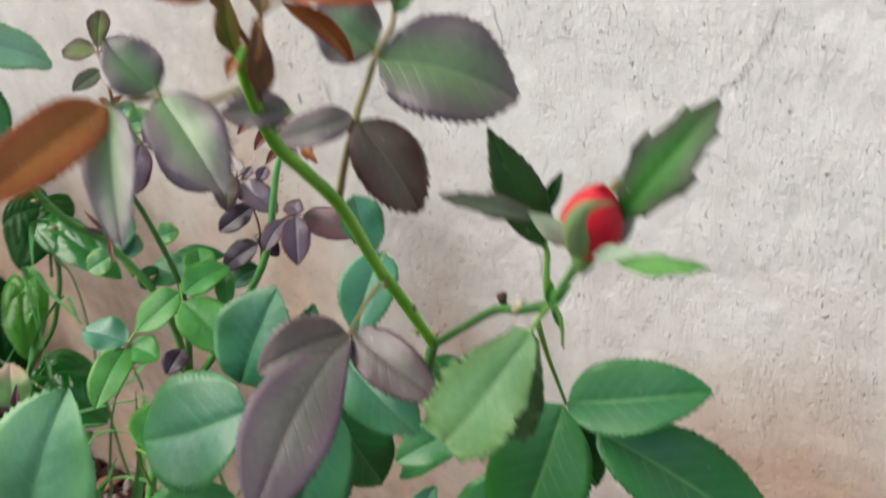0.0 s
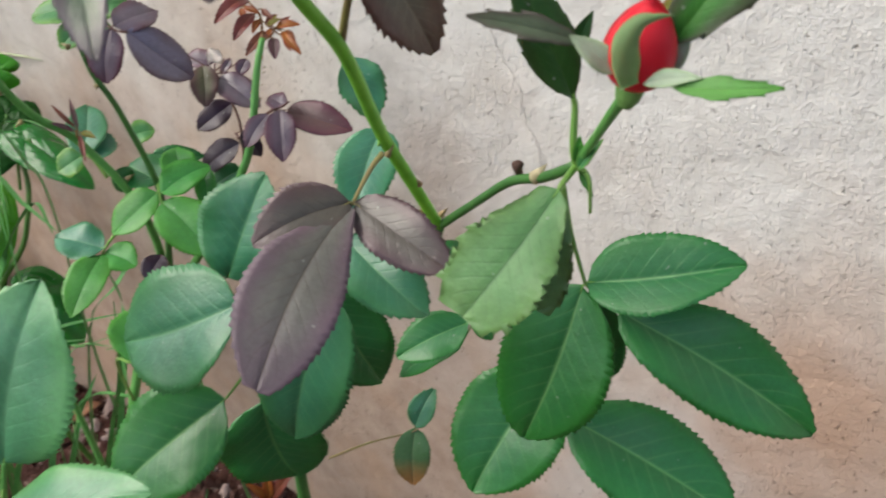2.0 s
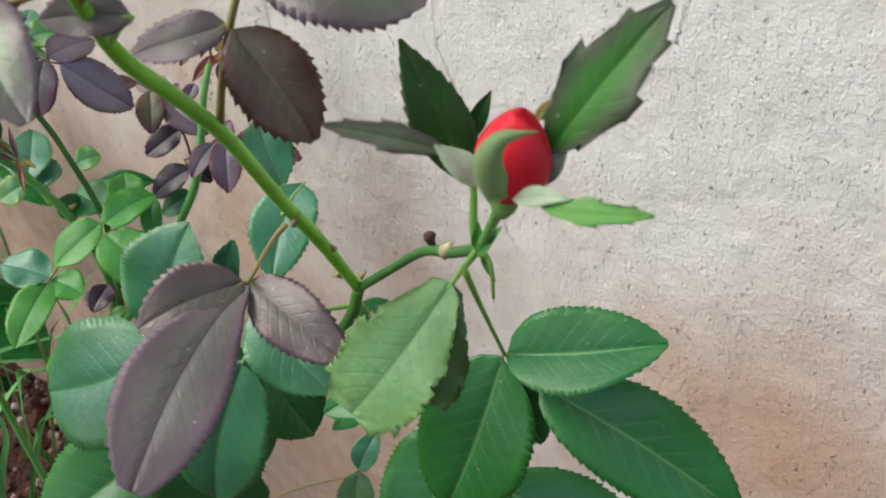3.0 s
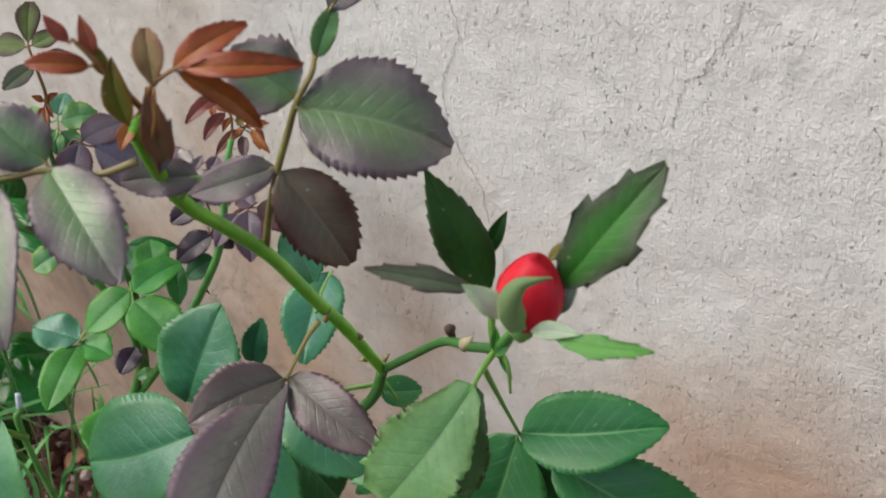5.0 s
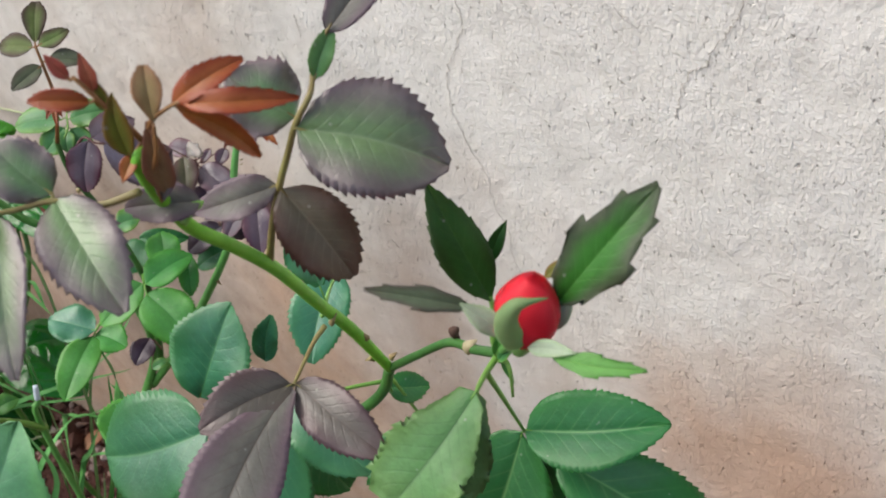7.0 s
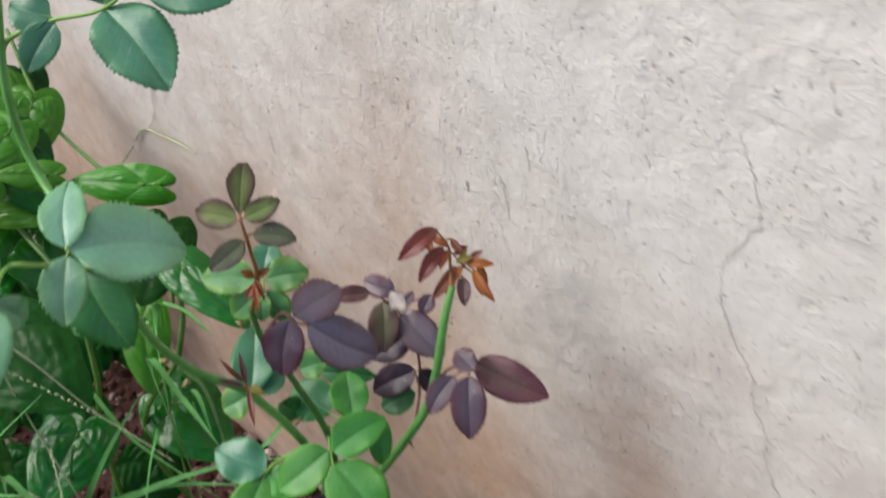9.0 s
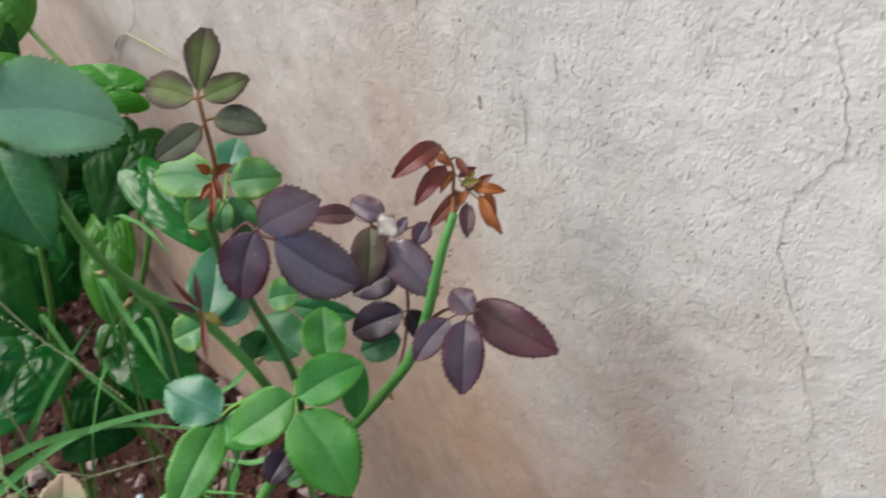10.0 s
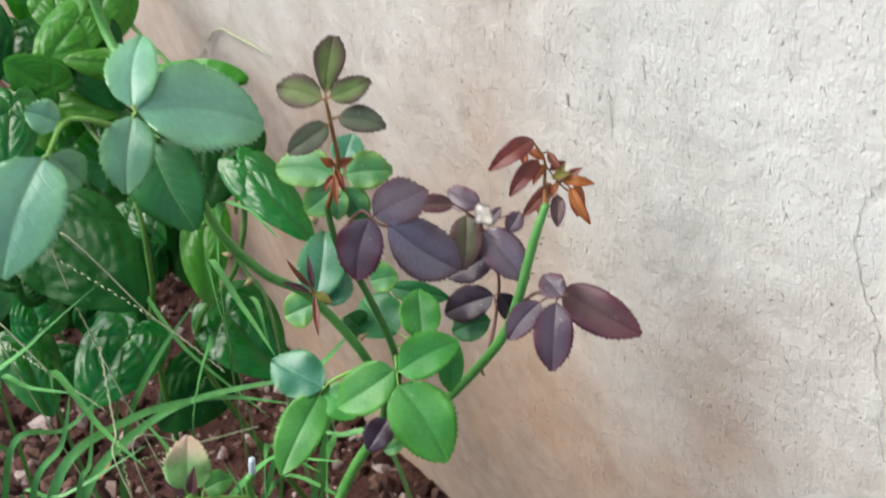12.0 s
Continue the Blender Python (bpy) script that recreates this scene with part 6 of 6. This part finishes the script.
heart_leaf(vine, (-0.0955, 1.1655, 0.5385), (HEART_BRIGHT, (-0.1060, 1.1205, 0.5715), (-0.1450, 1.1028, 0.5248), 0.0644, (-0.28, -0.80, 0.53), 0.10, 0.05, HEARTSHAPE))
heart_leaf(vine, (-0.0455, 1.1460, 0.5172), (HEART_SHADED, (-0.0581, 1.1059, 0.5508), (-0.0741, 1.0831, 0.5192), 0.0514, (-0.28, -0.76, 0.58), 0.10, 0.05, HEARTSHAPE))
heart_leaf(vine, (-0.0669, 1.0852, 0.5045), (HEART_BRIGHT, (-0.0767, 1.0456, 0.5416), (-0.1204, 1.0107, 0.5082), 0.0614, (-0.10, -0.67, 0.74), 0.10, 0.05, HEARTSHAPE))
heart_leaf(vine, (-0.0629, 0.8786, 0.4755), (HEART_BRIGHT, (-0.0750, 0.8432, 0.5148), (-0.1184, 0.8946, 0.5307), 0.0347, (-0.35, -0.63, 0.69), 0.10, 0.05, HEARTSHAPE))
heart_leaf(vine, (-0.1179, 1.0337, 0.4826), (HEART_SHADED, (-0.1256, 0.9938, 0.5210), (-0.1273, 0.9402, 0.4851), 0.0565, (-0.23, -0.62, 0.76), 0.10, 0.05, HEARTSHAPE))
heart_leaf(vine, (-0.0771, 1.1459, 0.5216), (HEART_BRIGHT, (-0.0864, 1.1026, 0.5583), (-0.1144, 1.0511, 0.5182), 0.0652, (-0.12, -0.61, 0.78), 0.10, 0.05, HEARTSHAPE))
heart_leaf(vine, (-0.1079, 1.0178, 0.3904), (HEART, (-0.1173, 0.9834, 0.4308), (-0.1290, 0.9419, 0.4006), 0.0485, (-0.20, -0.61, 0.76), 0.10, 0.05, HEARTSHAPE))
heart_leaf(vine, (-0.1733, 0.9867, 0.3207), (HEART_SHADED, (-0.1790, 0.9540, 0.3648), (-0.1686, 0.9104, 0.3311), 0.0483, (-0.17, -0.72, 0.67), 0.10, 0.05, HEARTSHAPE))
more_vine_leaves(vine)

# grass
GRASS_LINES = [
    ([(-0.3375, 0.8162, 0.3784), (-0.2852, 0.7584, 0.4408), (-0.2397, 0.6974, 0.4961)], 0.0075),
    ([(-0.2551, 0.8207, 0.2803), (-0.2189, 0.7909, 0.3465), (-0.1711, 0.7658, 0.4008)], 0.006),
    ([(-0.3090, 0.7337, 0.3202), (-0.2380, 0.7443, 0.3390), (-0.1723, 0.7223, 0.3364), (-0.1174, 0.6798, 0.3317)], 0.007),
    ([(-0.3194, 0.7179, 0.3583), (-0.2568, 0.7377, 0.3566), (-0.1962, 0.7354, 0.3334), (-0.1526, 0.6940, 0.3227)], 0.007),
    ([(-0.3355, 0.7243, 0.3541), (-0.3036, 0.7278, 0.3774), (-0.2822, 0.7401, 0.4020)], 0.005),
    ([(-0.3175, 0.8499, 0.3627), (-0.2995, 0.8160, 0.3664), (-0.2727, 0.7748, 0.3689)], 0.005)] + [
    ([(-0.1882, 0.8791, 0.3522), (-0.1885, 0.7989, 0.3373), (-0.1665, 0.7176, 0.3002)], 0.005),
    ([(-0.3341, 0.7845, 0.3511), (-0.2942, 0.7852, 0.3414), (-0.2504, 0.7919, 0.3513)], 0.005),
    ([(-0.2841, 0.7920, 0.3896), (-0.2765, 0.7285, 0.3713), (-0.2666, 0.6826, 0.3590)], 0.006),
    ([(-0.1704, 0.6550, 0.2758), (-0.1420, 0.6614, 0.3230), (-0.1400, 0.6744, 0.3362)], 0.006),
    ([(-0.1252, 0.6117, 0.3235), (-0.1475, 0.6344, 0.3304), (-0.1606, 0.6563, 0.3303)], 0.006),
    ([(-0.1473, 0.6988, 0.3305), (-0.1267, 0.6703, 0.3644), (-0.1071, 0.6562, 0.3875)], 0.006)] + [
    ([(-0.1575, 0.6929, 0.4960), (-0.1503, 0.6534, 0.5234), (-0.1521, 0.6048, 0.5248)], 0.006),
    ([(-0.3114, 0.6909, 0.3622), (-0.2944, 0.6966, 0.3780), (-0.2703, 0.7297, 0.4000)], 0.004),
    ([(-0.3424, 0.7431, 0.3433), (-0.3202, 0.7119, 0.3523), (-0.2591, 0.6896, 0.3701)], 0.004),
    ([(-0.2528, 0.6855, 0.3112), (-0.2459, 0.7086, 0.3367), (-0.2490, 0.7397, 0.3516)], 0.005),
    ([(-0.1698, 0.6128, 0.4737), (-0.1758, 0.6069, 0.5119), (-0.1797, 0.6108, 0.5368)], 0.006),
    ([(-0.2333, 0.8296, 0.3376), (-0.2183, 0.8100, 0.3645), (-0.2080, 0.7956, 0.3813)], 0.004)] + [
    ([(-0.1860, 0.7087, 0.2563), (-0.1702, 0.7110, 0.2681), (-0.1544, 0.7131, 0.2801)], 0.005),
    ([(-0.2002, 0.6979, 0.4004), (-0.1692, 0.6462, 0.4682), (-0.1779, 0.6094, 0.4581)], 0.006),
    ([(-0.1774, 0.6742, 0.4854), (-0.1791, 0.6308, 0.4767), (-0.1831, 0.5882, 0.4659)], 0.0055),
    ([(-0.2078, 0.5988, 0.3005), (-0.1893, 0.5806, 0.3530), (-0.1711, 0.5803, 0.4054)], 0.006),
    ([(-0.2544, 0.5877, 0.3229), (-0.2325, 0.5959, 0.3540), (-0.2290, 0.6221, 0.3822)], 0.005),
    ([(-0.2459, 0.6519, 0.3088), (-0.2014, 0.6136, 0.3706), (-0.1879, 0.5725, 0.3802)], 0.005)] + [
    ([(-0.1922, 0.6645, 0.2951), (-0.1721, 0.6157, 0.3046), (-0.1720, 0.5902, 0.2978)], 0.004),
    ([(-0.1976, 0.6391, 0.3544), (-0.1940, 0.6010, 0.3751), (-0.1772, 0.5594, 0.3912)], 0.005),
    ([(-0.1734, 0.6025, 0.3496), (-0.1723, 0.5683, 0.4047), (-0.1728, 0.5660, 0.4356)], 0.006)]
build_grass(GRASS_LINES)
seed_stalk([(-0.2838, 0.6733, 0.3521), (-0.2696, 0.7106, 0.3797), (-0.2477, 0.7710, 0.4023)])
seed_stalk([(-0.3017, 0.8414, 0.4022), (-0.2828, 0.7911, 0.3832), (-0.2662, 0.7549, 0.3604)])
seed_stalk([(-0.2675, 0.7331, 0.3238), (-0.2234, 0.7251, 0.3130), (-0.1778, 0.7153, 0.3016)])
seed_stalk([(-0.2452, 0.7829, 0.4774), (-0.2098, 0.7341, 0.4232), (-0.1878, 0.7028, 0.3772)])

# dry grass stalk hanging on the wall from the vine
hung = bmesh.new()
tube(hung, [(-0.0523, 1.0986, 0.3969), (-0.0030, 1.0646, 0.4447), (-0.0030, 1.0198, 0.4770), (-0.0030, 0.9921, 0.4907), (-0.0030, 0.9628, 0.4919), (-0.0030, 0.9199, 0.4916), (-0.0030, 0.8938, 0.4900)], [0.0007, 0.0006, 0.0006, 0.0008, 0.0011, 0.0010, 0.0004], 6, 8, 0.5)
tagged(link_mesh("dry_stalk", hung, SEED), "thin dry grass stalk leaning on the wall", "grass stalk")

# red sprout near the soil
sprout = thing('dry_sprout', (-0.1181, 0.6264, -0.0300), 'small rust red sprout in the soil', 'sprout')
compound(sprout, STALK_RUST, 0.0012, [(-0.1181, 0.6261, -0.0300), (-0.1097, 0.6115, 0.1125), (-0.1148, 0.5917, 0.1425), (-0.1147, 0.5863, 0.1557)], [
    (RUST, (-0.1152, 0.5860, 0.1550), (-0.1271, 0.5920, 0.1833), 0.0079, (-0.10, -0.99, 0.09), 0.4, 0.1, LANCE),
    (RUST, (-0.1141, 0.5856, 0.1556), (-0.1093, 0.5799, 0.1914), 0.0090, (-0.77, -0.64, -0.01), 0.4, 0.1, LANCE),
    (RED, (-0.1140, 0.5844, 0.1547), (-0.0958, 0.5586, 0.1865), 0.0112, (-0.89, -0.16, 0.43), 0.4, 0.1, LANCE)])

# dry leaves on the soil and by the wall
dry_leaf((DRY, (-0.1203, 0.8087, -0.0180), (-0.0938, 0.8011, -0.0095), 0.0154, (-0.39, -0.44, 0.81), 0.3, 0.15, ROSE))
dry_leaf((DRY, (-0.1172, 0.8488, -0.0180), (-0.0998, 0.8441, -0.0119), 0.0110, (-0.40, -0.47, 0.79), 0.3, 0.15, ROSE))
dry_leaf((DRY, (-0.0200, 0.5191, -0.0180), (-0.0196, 0.5119, -0.0260), 0.0071, (-0.41, -0.69, 0.60), 0.3, 0.15, ROSE))
dry_leaf((DRY, (-0.2900, 1.1248, -0.0180), (-0.2674, 1.1222, -0.0062), 0.0207, (-0.41, -0.66, 0.63), 0.3, 0.15, ROSE))
dry_leaf((DRY, (-0.0593, 1.1144, -0.0180), (-0.0210, 1.1006, -0.0090), 0.0223, (-0.38, -0.57, 0.73), 0.3, 0.15, ROSE))

# cracks in the plaster, and one pit
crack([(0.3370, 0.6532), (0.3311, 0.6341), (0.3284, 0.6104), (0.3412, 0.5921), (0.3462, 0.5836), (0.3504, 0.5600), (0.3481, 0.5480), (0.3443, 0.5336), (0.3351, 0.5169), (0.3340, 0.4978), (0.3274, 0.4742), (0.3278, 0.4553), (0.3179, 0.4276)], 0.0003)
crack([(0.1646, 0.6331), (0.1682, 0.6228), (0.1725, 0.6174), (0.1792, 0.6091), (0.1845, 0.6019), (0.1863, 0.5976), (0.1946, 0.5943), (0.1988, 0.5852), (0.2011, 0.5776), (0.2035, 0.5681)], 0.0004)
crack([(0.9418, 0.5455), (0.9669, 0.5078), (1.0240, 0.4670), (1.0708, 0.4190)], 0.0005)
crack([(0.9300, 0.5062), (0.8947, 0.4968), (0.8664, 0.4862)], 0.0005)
# a dark oval pit, laid on as a short wide strip
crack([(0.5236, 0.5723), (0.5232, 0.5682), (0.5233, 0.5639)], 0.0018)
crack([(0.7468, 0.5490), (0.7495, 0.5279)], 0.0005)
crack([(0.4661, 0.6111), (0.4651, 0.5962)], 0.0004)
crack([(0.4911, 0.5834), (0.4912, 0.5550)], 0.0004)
